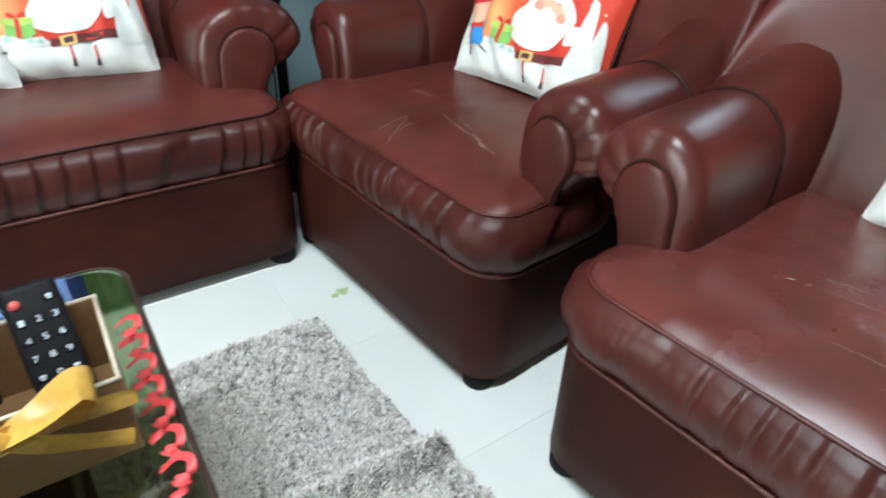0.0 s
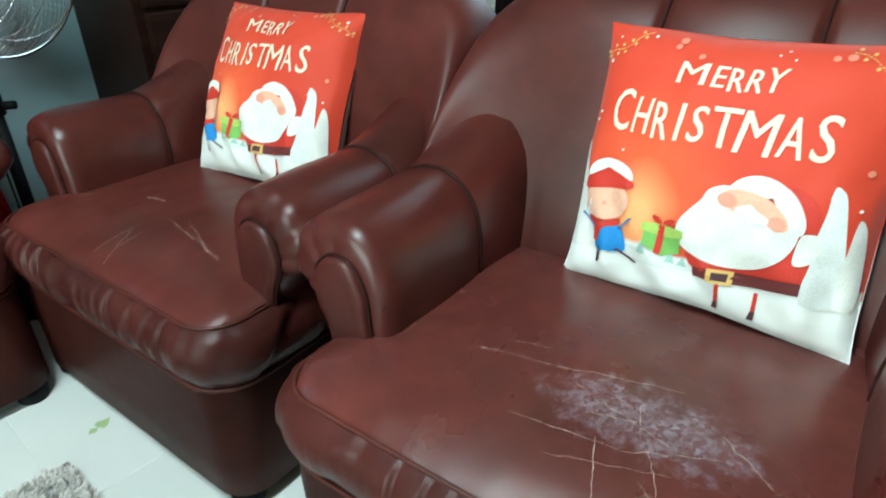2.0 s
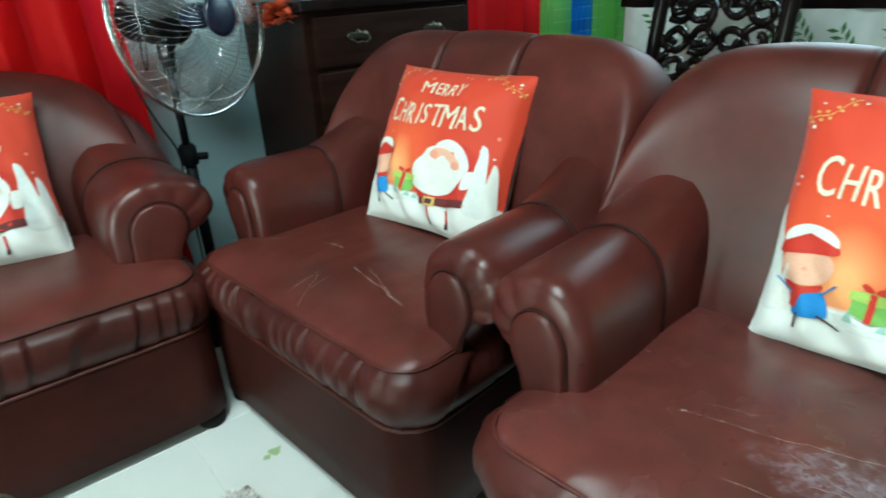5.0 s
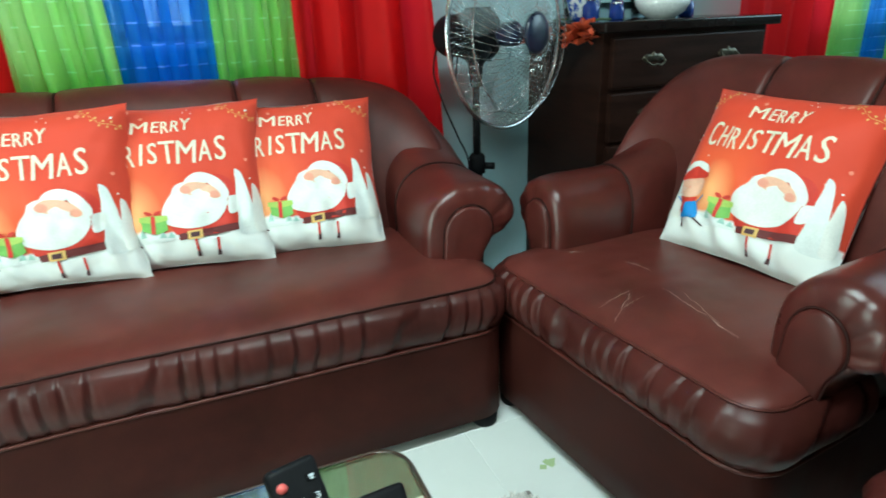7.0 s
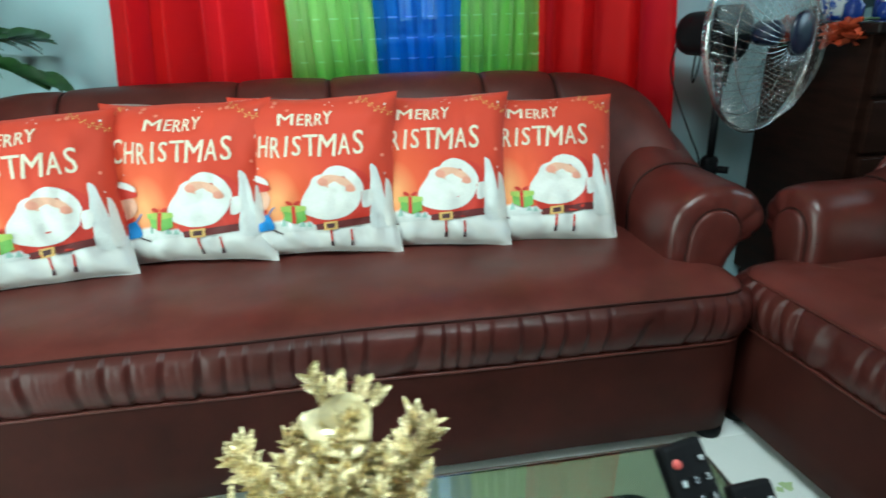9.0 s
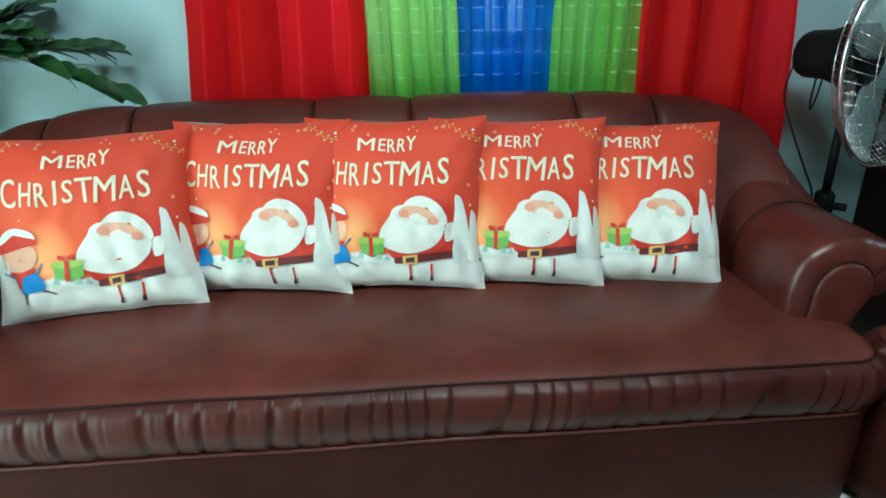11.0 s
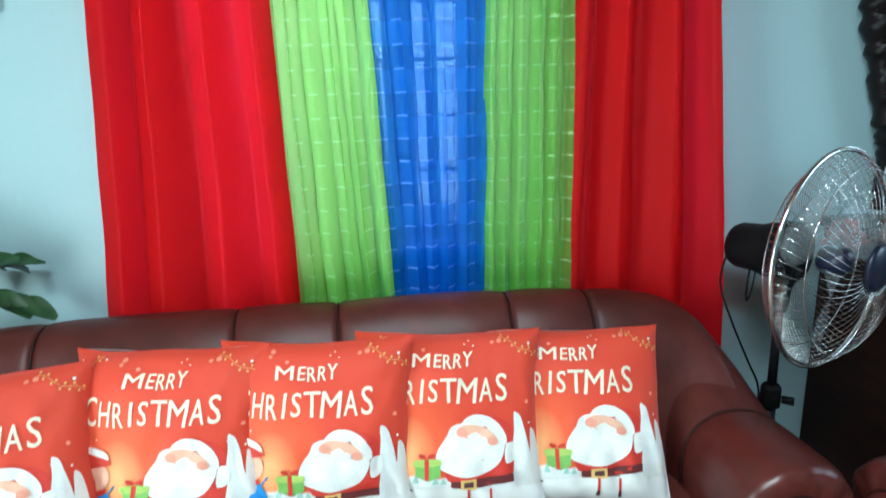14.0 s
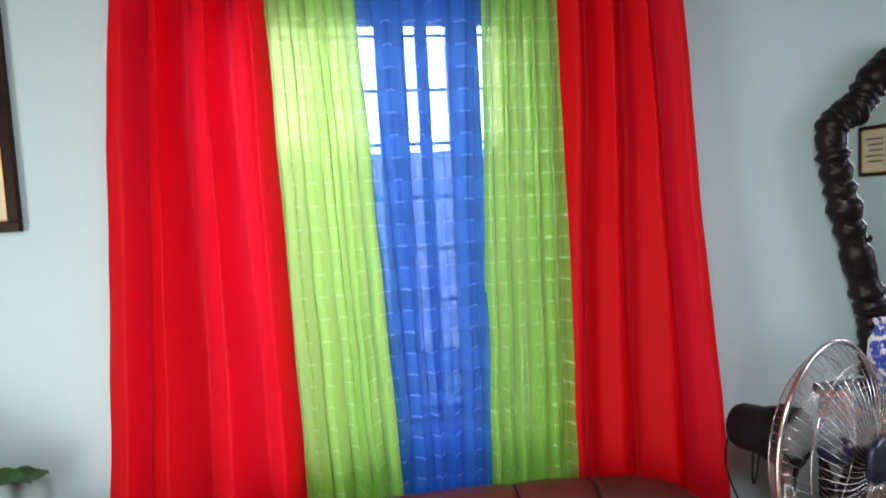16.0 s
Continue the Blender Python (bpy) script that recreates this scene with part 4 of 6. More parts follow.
def build_window(name, x0, x1, z0, z1, uprights, label):
    w = thing(name, pose(0, Y1, 0), label, "window", kind="structure")
    bm = bmesh.new()
    for a in ((x0, 0.05, z0, x1, 0.10, z0 + 0.045), (x0, 0.05, z1 - 0.045, x1, 0.10, z1), (x0, 0.05, z0 + 0.045, x0 + 0.045, 0.10, z1 - 0.045), (x1 - 0.045, 0.05, z0 + 0.045, x1, 0.10, z1 - 0.045)):
        box(*a, 0.003, bm)
    part("window_frame", bm, ALUMINIUM, w, smooth=False)
    for x, hw in uprights:
        part("upright", box(x - hw, 0.052, z0 + 0.045, x + hw, 0.098, z1 - 0.045, 0.003), ALUMINIUM, w, smooth=False)
    for k in range(7):
        z = z0 + 0.20 + 0.17 * k
        part("grille_bar", tube([(x0, 0.125, z), (x1, 0.125, z)], 0.005, 6), BLACK_PLASTIC, w)
    part("window_sill", box(x0 - 0.02, -0.012, z0 - 0.03, x1 + 0.02, 0.15, z0 - 0.001, 0.004), WHITE_TRIM, w, smooth=False)
    pane = part("pane", box(x0 + 0.045, 0.072, z0 + 0.045, x1 - 0.045, 0.077, z1 - 0.045), GLASS, w, smooth=False)
    pane.visible_shadow = False
    return w


build_window("window_1", WX0, WX1, WZ0, WZ1, [(-0.60, 0.03), (-0.40, 0.02), (-0.19, 0.045), (-0.092, 0.018), (0.035, 0.05), (0.20, 0.035)], "aluminium window with slim grille bars behind sheer curtains")
build_window("window_2", VX0, VX1, WZ0, WZ1, [(3.0, 0.03)], "aluminium window with slim grille bars behind sheer curtains")


# ---- pedestal fan ----
CHROME = mottled("chrome_wire", (0.75, 0.76, 0.76), (0.6, 0.6, 0.6), 30, 0.18, metal=1.0)
NAVY = mottled("navy_plastic", (0.012, 0.018, 0.045), (0.008, 0.012, 0.03), 20, 0.3)
CLEAR, nt, p = material("clear_blade_plastic")
p.inputs["Base Color"].default_value = (0.72, 0.80, 0.82, 1)
p.inputs["Roughness"].default_value, p.inputs["IOR"].default_value = 0.08, 1.45
tp = nt.nodes.new("ShaderNodeBsdfTransparent")
tp.inputs[0].default_value = (0.82, 0.88, 0.9, 1)
mx = nt.nodes.new("ShaderNodeMixShader")
mx.inputs[0].default_value = 0.72
nt.links.new(p.outputs[0], mx.inputs[1])
nt.links.new(tp.outputs[0], mx.inputs[2])
nt.links.new(mx.outputs[0], nt.nodes["Material Output"].inputs[0])

FAN = Vector((0.80, 1.985, 0.0))
fan = thing("pedestal_fan", Matrix.Translation(FAN), "tall pedestal fan with chrome cage and clear blades beside the dresser", "fan")
AX = Vector((0.42, -0.907, 0.02)).normalized()
AU = AX.cross(Vector((0, 0, 1))).normalized()
AW = AU.cross(AX)
HEAD = Vector((0.876, 1.905, 1.018)) - FAN
RIM = 0.283


def fan_point(r, a, s):
    return HEAD + AX * s + (AU * math.cos(a) + AW * math.sin(a)) * r


part("base_plate", lathe([(0.20, 0.0), (0.205, 0.01), (0.19, 0.022), (0.07, 0.034), (0.03, 0.05), (0.022, 0.10)], 32), BLACK_PLASTIC, fan)
part("lower_pole", tube([(0, 0, 0.04), (0, 0, 0.62)], 0.018, 14), BLACK_PLASTIC, fan)
collar = part("collar", lathe([(0.020, 0.57), (0.027, 0.575), (0.027, 0.63), (0.020, 0.64)], 18), BLACK_PLASTIC, fan)
part("knob", tube([(0.02, -0.02, 0.60), (0.045, -0.04, 0.60)], 0.012, 10), BLACK_PLASTIC, collar)
part("upper_pole", tube([(0, 0, 0.62), (0, 0, 0.90)], 0.0125, 12), BLACK_PLASTIC, fan)
part("neck", tube([(0, 0, 0.86), (0.0, 0.0, 0.93), HEAD - AX * 0.10 - Vector((0, 0, 0.035))], [0.02, 0.026, 0.03], 12), BLACK_PLASTIC, fan)
rows = [[fan_point(r, 2 * math.pi * k / 24, s) for k in range(24)] for r, s in ((0.045, -0.272), (0.058, -0.268), (0.066, -0.252), (0.069, -0.19), (0.078, -0.165), (0.084, -0.12), (0.078, -0.085), (0.045, -0.08))]
motor = part("motor_housing", sheet(rows, close_u=True, cap=True), BLACK_PLASTIC, fan)
for k in range(10):
    part("cooling_rib", tube([fan_point(0.083, 2 * math.pi * k / 10, -0.15), fan_point(0.083, 2 * math.pi * k / 10, -0.09)], 0.004, 6), BLACK_PLASTIC, motor)


def grille(s_hub, r_hub, count, twist, bulge):
    bm = bmesh.new()
    for k in range(count):
        a = 2 * math.pi * k / count
        pts = []
        for j in range(9):
            f = j / 8
            r = r_hub + (RIM - r_hub) * f
            s = s_hub * (1 - f ** bulge)
            pts.append(fan_point(r, a + twist * f, s))
        tube(pts, 0.0008, 5, bm)
    for r in (0.8,):
        rr = r_hub + (RIM - r_hub) * r
        tube([fan_point(rr, 2 * math.pi * k / 48, s_hub * (1 - r ** bulge)) for k in range(48)], 0.0014, 5, bm, True)
    return bm


part("front_grille", grille(0.105, 0.058, 60, 0.5, 3.2), CHROME, fan, "curved chrome wires of the front guard")
part("rear_grille", grille(-0.085, 0.062, 84, -0.15, 3.4), CHROME, fan, "chrome wires of the rear guard")
part("rim_band", tube([fan_point(RIM, 2 * math.pi * k / 72, 0) for k in range(72)], 0.0065, 10, closed=True), CHROME, fan, "chrome band round the cage")
rows = [[fan_point(r, 2 * math.pi * k / 28, s) for k in range(28)] for r, s in ((0.058, 0.099), (0.060, 0.107), (0.050, 0.113), (0.02, 0.116))]
part("guard_badge", sheet(rows, close_u=True, cap=True), NAVY, fan, "round navy badge on the guard")
rows = [[fan_point(r, 2 * math.pi * k / 20, s) for k in range(20)] for r, s in ((0.030, -0.03), (0.036, -0.02), (0.036, 0.03), (0.02, 0.045))]
hub = part("hub", sheet(rows, close_u=True, cap=True), NAVY, fan)
for b in range(3):
    rows = []
    for j in range(10):
        f = j / 9
        r = 0.034 + 0.205 * f
        half = 0.20 + 0.42 * math.sin(math.pi * (0.18 + 0.66 * f))
        rows.append([fan_point(r * (1 - 0.04 * (abs(i - 5) / 5) ** 2), 2.1 * b + 0.5 + half * (i - 5) / 5 + 0.25 * f, 0.03 * (i - 5) / 5 + 0.008 * math.sin(math.pi * i / 10)) for i in range(11)])
    bm = sheet(rows)
    bmesh.ops.solidify(bm, geom=bm.faces[:], thickness=0.002)
    part("blade", bm, CLEAR, hub, "clear plastic fan blade")
cord = smooth_path([Vector(p) - FAN for p in ((0.738, 2.15, 0.985), (0.712, 2.13, 0.90), (0.72, 2.07, 0.80), (0.745, 2.02, 0.70), (0.775, 2.005, 0.62), (0.778, 2.005, 0.5), (0.776, 2.0, 0.2), (0.80, 2.10, 0.02), (0.95, 2.3, 0.012))], 6)
part("power_cord", tube(cord, 0.0032, 6), BLACK_PLASTIC, fan)
part("pull_loop", tube(smooth_path([Vector(p) - FAN for p in ((0.772, 2.06, 0.965), (0.764, 2.06, 0.90), (0.756, 2.065, 0.865), (0.752, 2.065, 0.90), (0.757, 2.065, 0.965))], 5), 0.0028, 6), BLACK_PLASTIC, fan)


# ---- chest of drawers and what stands on it ----
DX0, DX1, DY0, DY1, DZ = 1.205, 1.925, 1.855, 2.345, 1.04
BRASS = mottled("aged_brass", (0.16, 0.14, 0.10), (0.06, 0.055, 0.045), 60, 0.38, metal=0.9)
chest = thing("chest_of_drawers", pose((DX0 + DX1) / 2, (DY0 + DY1) / 2, 0), "dark stained wooden chest of drawers with ornate brass pulls", "dresser")
hx, hy = (DX1 - DX0) / 2, (DY1 - DY0) / 2
part("body", box(-hx, -hy + 0.02, 0.08, hx, hy, DZ - 0.035, 0.004), DARK_WOOD, chest, smooth=False)
part("plinth", box(-hx + 0.02, -hy + 0.04, 0.0, hx - 0.02, hy - 0.01, 0.082, 0.004), DARK_WOOD, chest, smooth=False)
part("top", box(-hx - 0.022, -hy - 0.022, DZ - 0.034, hx + 0.022, hy, DZ, 0.008, segments=3), LACQUER, chest, "glossy dark top")


def bail_pull(x, z, parent):
    bm = bmesh.new()
    outline = smooth_path([(x - 0.045, 0, z), (x - 0.03, 0, z + 0.014), (x - 0.012, 0, z + 0.012), (x, 0, z + 0.022), (x + 0.012, 0, z + 0.012), (x + 0.03, 0, z + 0.014), (x + 0.045, 0, z), (x + 0.028, 0, z - 0.014), (x, 0, z - 0.008), (x - 0.028, 0, z - 0.014)], 3, closed=True)
    c = Vector((x, 0, z))
    rows = [[c + (q - c) * k + Vector((0, yy, 0)) for q in outline] for k, yy in ((1, -hy + 0.006), (1, -hy), (0.9, -hy - 0.003), (0.4, -hy - 0.004))]
    sheet(rows, close_u=True, bm=bm, cap=True)
    tube(smooth_path([(x - 0.034, -hy - 0.004, z + 0.002), (x - 0.036, -hy - 0.018, z - 0.01), (x - 0.018, -hy - 0.022, z - 0.022), (x, -hy - 0.022, z - 0.019), (x + 0.018, -hy - 0.022, z - 0.022), (x + 0.036, -hy - 0.018, z - 0.01), (x + 0.034, -hy - 0.004, z + 0.002)], 4), 0.0035, 6, bm)
    part("pull", bm, BRASS, parent, "ornate aged brass pull")


for k in range(5):
    z1 = DZ - 0.05 - 0.178 * k
    z0 = z1 - 0.165
    d = part("drawer", box(-hx + 0.03, -hy, z0, hx - 0.03, -hy + 0.05, z1, 0.007), DARK_WOOD, chest, smooth=False)
    for x in (-0.165, 0.165):
        bail_pull(x, (z0 + z1) / 2 + 0.012, d)

# carved mirror on the chest
frame_half = [(0.165, 1.055), (0.165, 1.16), (0.172, 1.27), (0.200, 1.36), (0.236, 1.48), (0.270, 1.60), (0.300, 1.72), (0.322, 1.82), (0.325, 1.895), (0.285, 1.935), (0.225, 1.965), (0.185, 2.03), (0.11, 2.10), (0.0, 2.13)]
right = [Vector((x, 0, z)) for x, z in frame_half]
left = [Vector((-x, 0, z)) for x, z in reversed(frame_half[:-1])]
loop = smooth_path(right + left, 10)
mirror = thing("dresser_mirror", pose((DX0 + DX1) / 2, 2.315, 0), "wavy mirror in a carved glossy black frame on the dresser", "mirror")
rad = [0.043 + 0.008 * abs(math.sin(i * 0.55 + 2 * wobble(i * 0.13, 1.0))) + 0.012 * wobble(i * 0.5, 3.3) for i in range(len(loop))]
bm = tube(loop, rad, 14)
rnd = random.Random(7)
for i in range(4, len(loop) - 4, 3):
    c = loop[i] + Vector((rnd.uniform(-0.022, 0.022), -0.030, rnd.uniform(-0.016, 0.016)))
    q = loop[i + 1] - loop[i - 1]
    q.normalize()
    side = Vector((q.z, 0, -q.x))
    tube(smooth_path([c - side * 0.022, c + q * 0.010 - side * 0.008 + Vector((0, -0.008, 0)), c + side * 0.020 - q * 0.006], 4), [0.004, 0.006, 0.007, 0.0075, 0.008, 0.0075, 0.007, 0.006, 0.004], 6, bm)
CARVED = mottled("carved_black_frame", (0.010, 0.008, 0.008), (0.005, 0.004, 0.004), 30, 0.38)
CARVED.node_tree.nodes["Principled BSDF"].inputs["Specular IOR Level"].default_value = 0.2
part("carved_frame", bm, CARVED, mirror)
SILVER = mottled("mirror_silver", (0.86, 0.88, 0.88), (0.84, 0.86, 0.86), 3, 0.02, metal=1.0, spread=0.005, relief=0.0)
bm = bmesh.new()
inner = [p for p in loop if p.z > 1.09]
f = bm.faces.new([bm.verts.new(p + Vector((0, 0.012, 0))) for p in inner])
bm.normal_update()
if f.normal.y > 0:
    f.normal_flip()
bmesh.ops.solidify(bm, geom=bm.faces[:], thickness=-0.004)
part("mirror_glass", bm, SILVER, mirror, smooth=False)

# vase, bowl and glass on the chest
def porcelain():
    m, nt, p = material("blue_white_porcelain")
    n = noise_node(nt, 38, 3, 0.6)
    r = ramp(nt, n.outputs[0], [(0.44, (0.03, 0.07, 0.36)), (0.5, (0.10, 0.18, 0.52)), (0.54, (0.74, 0.76, 0.78))])
    nt.links.new(r.outputs[0], p.inputs["Base Color"])
    p.inputs["Roughness"].default_value = 0.12
    return m


PORCELAIN = porcelain()
GLAZE = mottled("white_glaze", (0.78, 0.79, 0.78), (0.72, 0.73, 0.73), 6, 0.15)
BLUE_GLASS = mottled("blue_glass", (0.02, 0.05, 0.26), (0.012, 0.03, 0.18), 10, 0.08)
vase = thing("vase", pose(1.345, 2.19, DZ), "blue and white porcelain vase on the dresser", "vase")
part("body", lathe([(0.038, 0.0), (0.045, 0.005), (0.060, 0.05), (0.070, 0.11), (0.066, 0.165), (0.050, 0.20), (0.046, 0.215), (0.056, 0.232), (0.050, 0.232), (0.040, 0.21)], 32), PORCELAIN, vase)
bowl = thing("bowl", pose(1.545, 2.0, DZ), "white ceramic bowl on the dresser", "bowl")
part("body", lathe([(0.045, 0.0), (0.050, 0.004), (0.075, 0.02), (0.092, 0.045), (0.098, 0.068), (0.094, 0.068), (0.086, 0.045), (0.05, 0.015)], 36), GLAZE, bowl)
for x, y, h, r in ((1.285, 2.06, 0.075, 0.030), (1.365, 2.02, 0.06, 0.026), (1.675, 2.02, 0.07, 0.028), (1.425, 2.10, 0.085, 0.026)):
    jar = thing("glass_jar", pose(x, y, DZ), "small dark blue glass jar on the dresser", "jar", "blue jars")
    part("body", lathe([(r * 0.8, 0.0), (r, 0.006), (r, h * 0.65), (r * 0.55, h * 0.82), (r * 0.55, h * 0.9)], 20), BLUE_GLASS, jar)
    part("lid", lathe([(r * 0.62, h * 0.88), (r * 0.66, h * 0.9), (r * 0.6, h), (r * 0.2, h * 1.06)], 20), CHROME, jar)


def petal(bm, base, direction, up, length, width, cup, n=6, curl=0.0):
    """A curved petal or leaf from base along direction."""
    d, u = direction.normalized(), up.normalized()
    s = d.cross(u).normalized()
    u = s.cross(d)
    rows = []
    for j in range(n + 1):
        f = j / n
        w = width * math.sin(math.pi * (0.10 + 0.86 * f ** 0.85)) ** 0.7
        rows.append([base + d * length * f + s * w * k / 2 + u * (cup * w * (abs(k) / 2) ** 2 + curl * length * f * f + 0.06 * width * math.sin(9 * f + k)) for k in (-2, -1, 0, 1, 2)])
    sheet(rows, bm=bm)


ORANGE = mottled("orange_silk_petals", (0.62, 0.10, 0.035), (0.42, 0.05, 0.02), 40, 0.6)
STEM = mottled("green_stem", (0.06, 0.12, 0.03), (0.04, 0.08, 0.02), 30, 0.6)


def build_posy(m, label, seed):
    posy = thing("silk_flowers", m, label, "flowers", "orange silk posies")
    r = random.Random(seed)
    for c in ((0.0, -0.03, 0.0), (0.035, 0.02, 0.025), (-0.03, 0.015, -0.005), (0.0, 0.05, 0.015), (-0.015, -0.01, 0.03)):
        bm = bmesh.new()
        for k in range(16):
            a, e = r.uniform(0, 6.28), r.uniform(-0.5, 1.2)
            d = Vector((math.cos(a) * math.cos(e), math.sin(a) * math.cos(e), math.sin(e)))
            petal(bm, Vector(c) + d * 0.008, d, Vector((r.uniform(-1, 1), r.uniform(-1, 1), 1.2)), r.uniform(0.026, 0.040), 0.015, 0.5, 5, r.uniform(-0.3, 0.3))
        part("flower", bm, ORANGE, posy)
    part("stem", tube(smooth_path([(0.0, 0.0, 0.01), (0.06, 0.02, 0.055), (0.14, 0.04, 0.058)], 4), 0.004, 6), STEM, posy)
    return posy


build_posy(pose(1.165, 1.935, 0.988), "bunch of orange silk flowers over the dresser's front edge", 11)
build_posy(pose(1.165, 2.19, 0.988), "bunch of orange silk flowers hanging behind the fan", 23)


# ---- coffee table and what stands on it ----
TZ = 0.46
GREEN_GLASS, nt, p = material("green_table_glass")
p.inputs["Base Color"].default_value = (0.26, 0.31, 0.20, 1)
p.inputs["IOR"].default_value, p.inputs["Transmission Weight"].default_value = 1.55, 1.0
smear = noise_node(nt, 6, 4)
nt.links.new(maths(nt, "MULTIPLY_ADD", smear.outputs[0], 0.05, 0.0), p.inputs["Roughness"])
table = thing("coffee_table", pose(-0.50, 0.58, 0), "low coffee table with a green-tinted glass top", "table")


def rounded_slab(hx, hy, r, z0, z1, lip=0.003):
    ring = []
    for cx, cy, a0 in ((hx - r, -hy + r, -90), (hx - r, hy - r, 0), (-hx + r, hy - r, 90), (-hx + r, -hy + r, 180)):
        ring += [(cx + r * math.cos(radians(a0 + 11.25 * k)), cy + r * math.sin(radians(a0 + 11.25 * k))) for k in range(9)]
    def at(s, z):
        return [(x * (1 - s / hx), y * (1 - s / hy), z) for x, y in ring]
    return sheet([at(lip, z0), at(0, z0 + lip), at(0, z1 - lip), at(lip, z1)], close_u=True, cap=True)


part("glass_top", rounded_slab(0.64, 0.325, 0.05, TZ - 0.012, TZ), GREEN_GLASS, table, "green-tinted glass top with rounded corners", smooth=False)
ring = []
for cx, cy, a0 in ((0.592, -0.277, -90), (0.592, 0.277, 0), (-0.592, 0.277, 90), (-0.592, -0.277, 180)):
    ring += [Vector((cx + 0.05 * math.cos(radians(a0 + 11.25 * k)), cy + 0.05 * math.sin(radians(a0 + 11.25 * k)), TZ - 0.006)) for k in range(9)]
part("edge_band", tube(ring, 0.0045, 8, closed=True), mottled("dark_bronze_edge", (0.05, 0.03, 0.02), (0.03, 0.02, 0.014), 30, 0.35), table)
part("apron", rounded_slab(0.53, 0.25, 0.04, TZ - 0.075, TZ - 0.016), DARK_WOOD, table, smooth=False)
for sx in (-1, 1):
    for sy in (-1, 1):
        part("leg", lathe([(0.020, 0.0), (0.024, 0.02), (0.020, 0.12), (0.030, 0.30), (0.028, TZ - 0.07)], 14, centre=(sx * 0.49, sy * 0.21, 0)), DARK_WOOD, table)

# gift-wrapped remote holder with bow
KRAFT = mottled("bronze_gift_card", (0.30, 0.17, 0.075), (0.22, 0.12, 0.05), 6, 0.42)
CARD_EDGE = mottled("cream_card_edge", (0.66, 0.58, 0.44), (0.56, 0.48, 0.36), 20, 0.7)
SATIN = mottled("gold_satin_ribbon", (0.62, 0.36, 0.07), (0.46, 0.25, 0.045), 18, 0.30)
holder = thing("gift_box", pose(-0.010, 0.610, TZ), "open bronze card box with a gold bow holding remotes", "box")
for a in ((-0.11, -0.075, 0.0, 0.11, -0.071, 0.098), (-0.11, 0.071, 0.0, 0.11, 0.075, 0.098), (-0.11, -0.071, 0.0, -0.106, 0.071, 0.098), (0.106, -0.071, 0.0, 0.11, 0.071, 0.098), (-0.106, -0.071, 0.0, 0.106, 0.071, 0.004)):
    part("card_panel", box(*a, 0.0008, segments=1), KRAFT, holder, smooth=False)
for pts in (((-0.111, -0.0735, 0.0985), (0.111, -0.0735, 0.0985)), ((0.1085, -0.075, 0.0985), (0.1085, 0.075, 0.0985)), ((-0.111, 0.0735, 0.0985), (0.111, 0.0735, 0.0985)), ((-0.1085, -0.075, 0.0985), (-0.1085, 0.075, 0.0985))):
    part("card_rim", tube(pts, 0.0022, 6), CARD_EDGE, holder)


def ribbon(bm, pts, width, across):
    """A flat ribbon along points; across: direction of its width."""
    path = smooth_path(pts, 6)
    n = len(path)
    rows = []
    for i, q in enumerate(path):
        d = (path[min(i + 1, n - 1)] - path[max(i - 1, 0)]).normalized()
        s = (Vector(across) - d * Vector(across).dot(d)).normalized()
        u = s.cross(d)
        w = width * (0.8 + 0.2 * math.sin(math.pi * i / (n - 1)))
        rows.append([q + s * w * k / 2 + u * 0.10 * width * math.sin(k * 1.6 + i * 0.3) for k in (-1, -0.5, 0, 0.5, 1)])
    sheet(rows, bm=bm)


bow = part("bow", bmesh.new(), SATIN, holder, "gold satin bow")
knot = Vector((0.005, -0.083, 0.085))
for name, pts, w, across in (
        ("bow_loop", ((0, 0, 0), (0.035, -0.012, 0.022), (0.072, -0.01, 0.040), (0.080, -0.004, 0.022), (0.045, 0.0, 0.006), (0, -0.004, 0)), 0.030, (0.2, 0.8, 0.6)),
        ("bow_loop", ((0, 0, 0), (-0.035, -0.012, 0.020), (-0.066, -0.01, 0.034), (-0.072, -0.004, 0.014), (-0.04, 0.0, 0.002), (0, -0.004, 0)), 0.030, (-0.2, 0.8, 0.6)),
        ("bow_tail", ((0, 0, 0), (0.03, -0.012, -0.012), (0.065, -0.008, -0.034), (0.10, -0.012, -0.045)), 0.022, (0.3, 0.1, 1)),
        ("bow_tail", ((0, 0, 0), (-0.03, -0.012, -0.014), (-0.06, -0.006, -0.045), (-0.085, -0.012, -0.07)), 0.022, (-0.3, 0.1, 1)),
        ("bow_band", ((-0.112, 0.006, -0.012), (-0.05, 0.004, -0.006), (0.0, 0.003, 0.0), (0.05, 0.004, -0.006), (0.113, 0.006, -0.012)), 0.022, (0, 0, 1))):
    bm = bmesh.new()
    ribbon(bm, [knot + Vector(q) for q in pts], w, across)
    part(name, bm, SATIN, bow)
bm = bmesh.new()
bmesh.ops.create_uvsphere(bm, u_segments=12, v_segments=8, radius=0.012, matrix=Matrix.Translation(knot + Vector((0, -0.006, 0))) @ Matrix.Diagonal((1.1, 0.8, 1.0, 1)))
part("bow_knot", bm, SATIN, bow)

KEY_WHITE = mottled("grey_key_print", (0.62, 0.66, 0.68), (0.5, 0.54, 0.56), 40, 0.5)
KEY_RED = mottled("red_key", (0.62, 0.10, 0.09), (0.5, 0.07, 0.06), 40, 0.4)


DIGITS = {ch: letter_mesh(ch) for ch in "0123456789"}


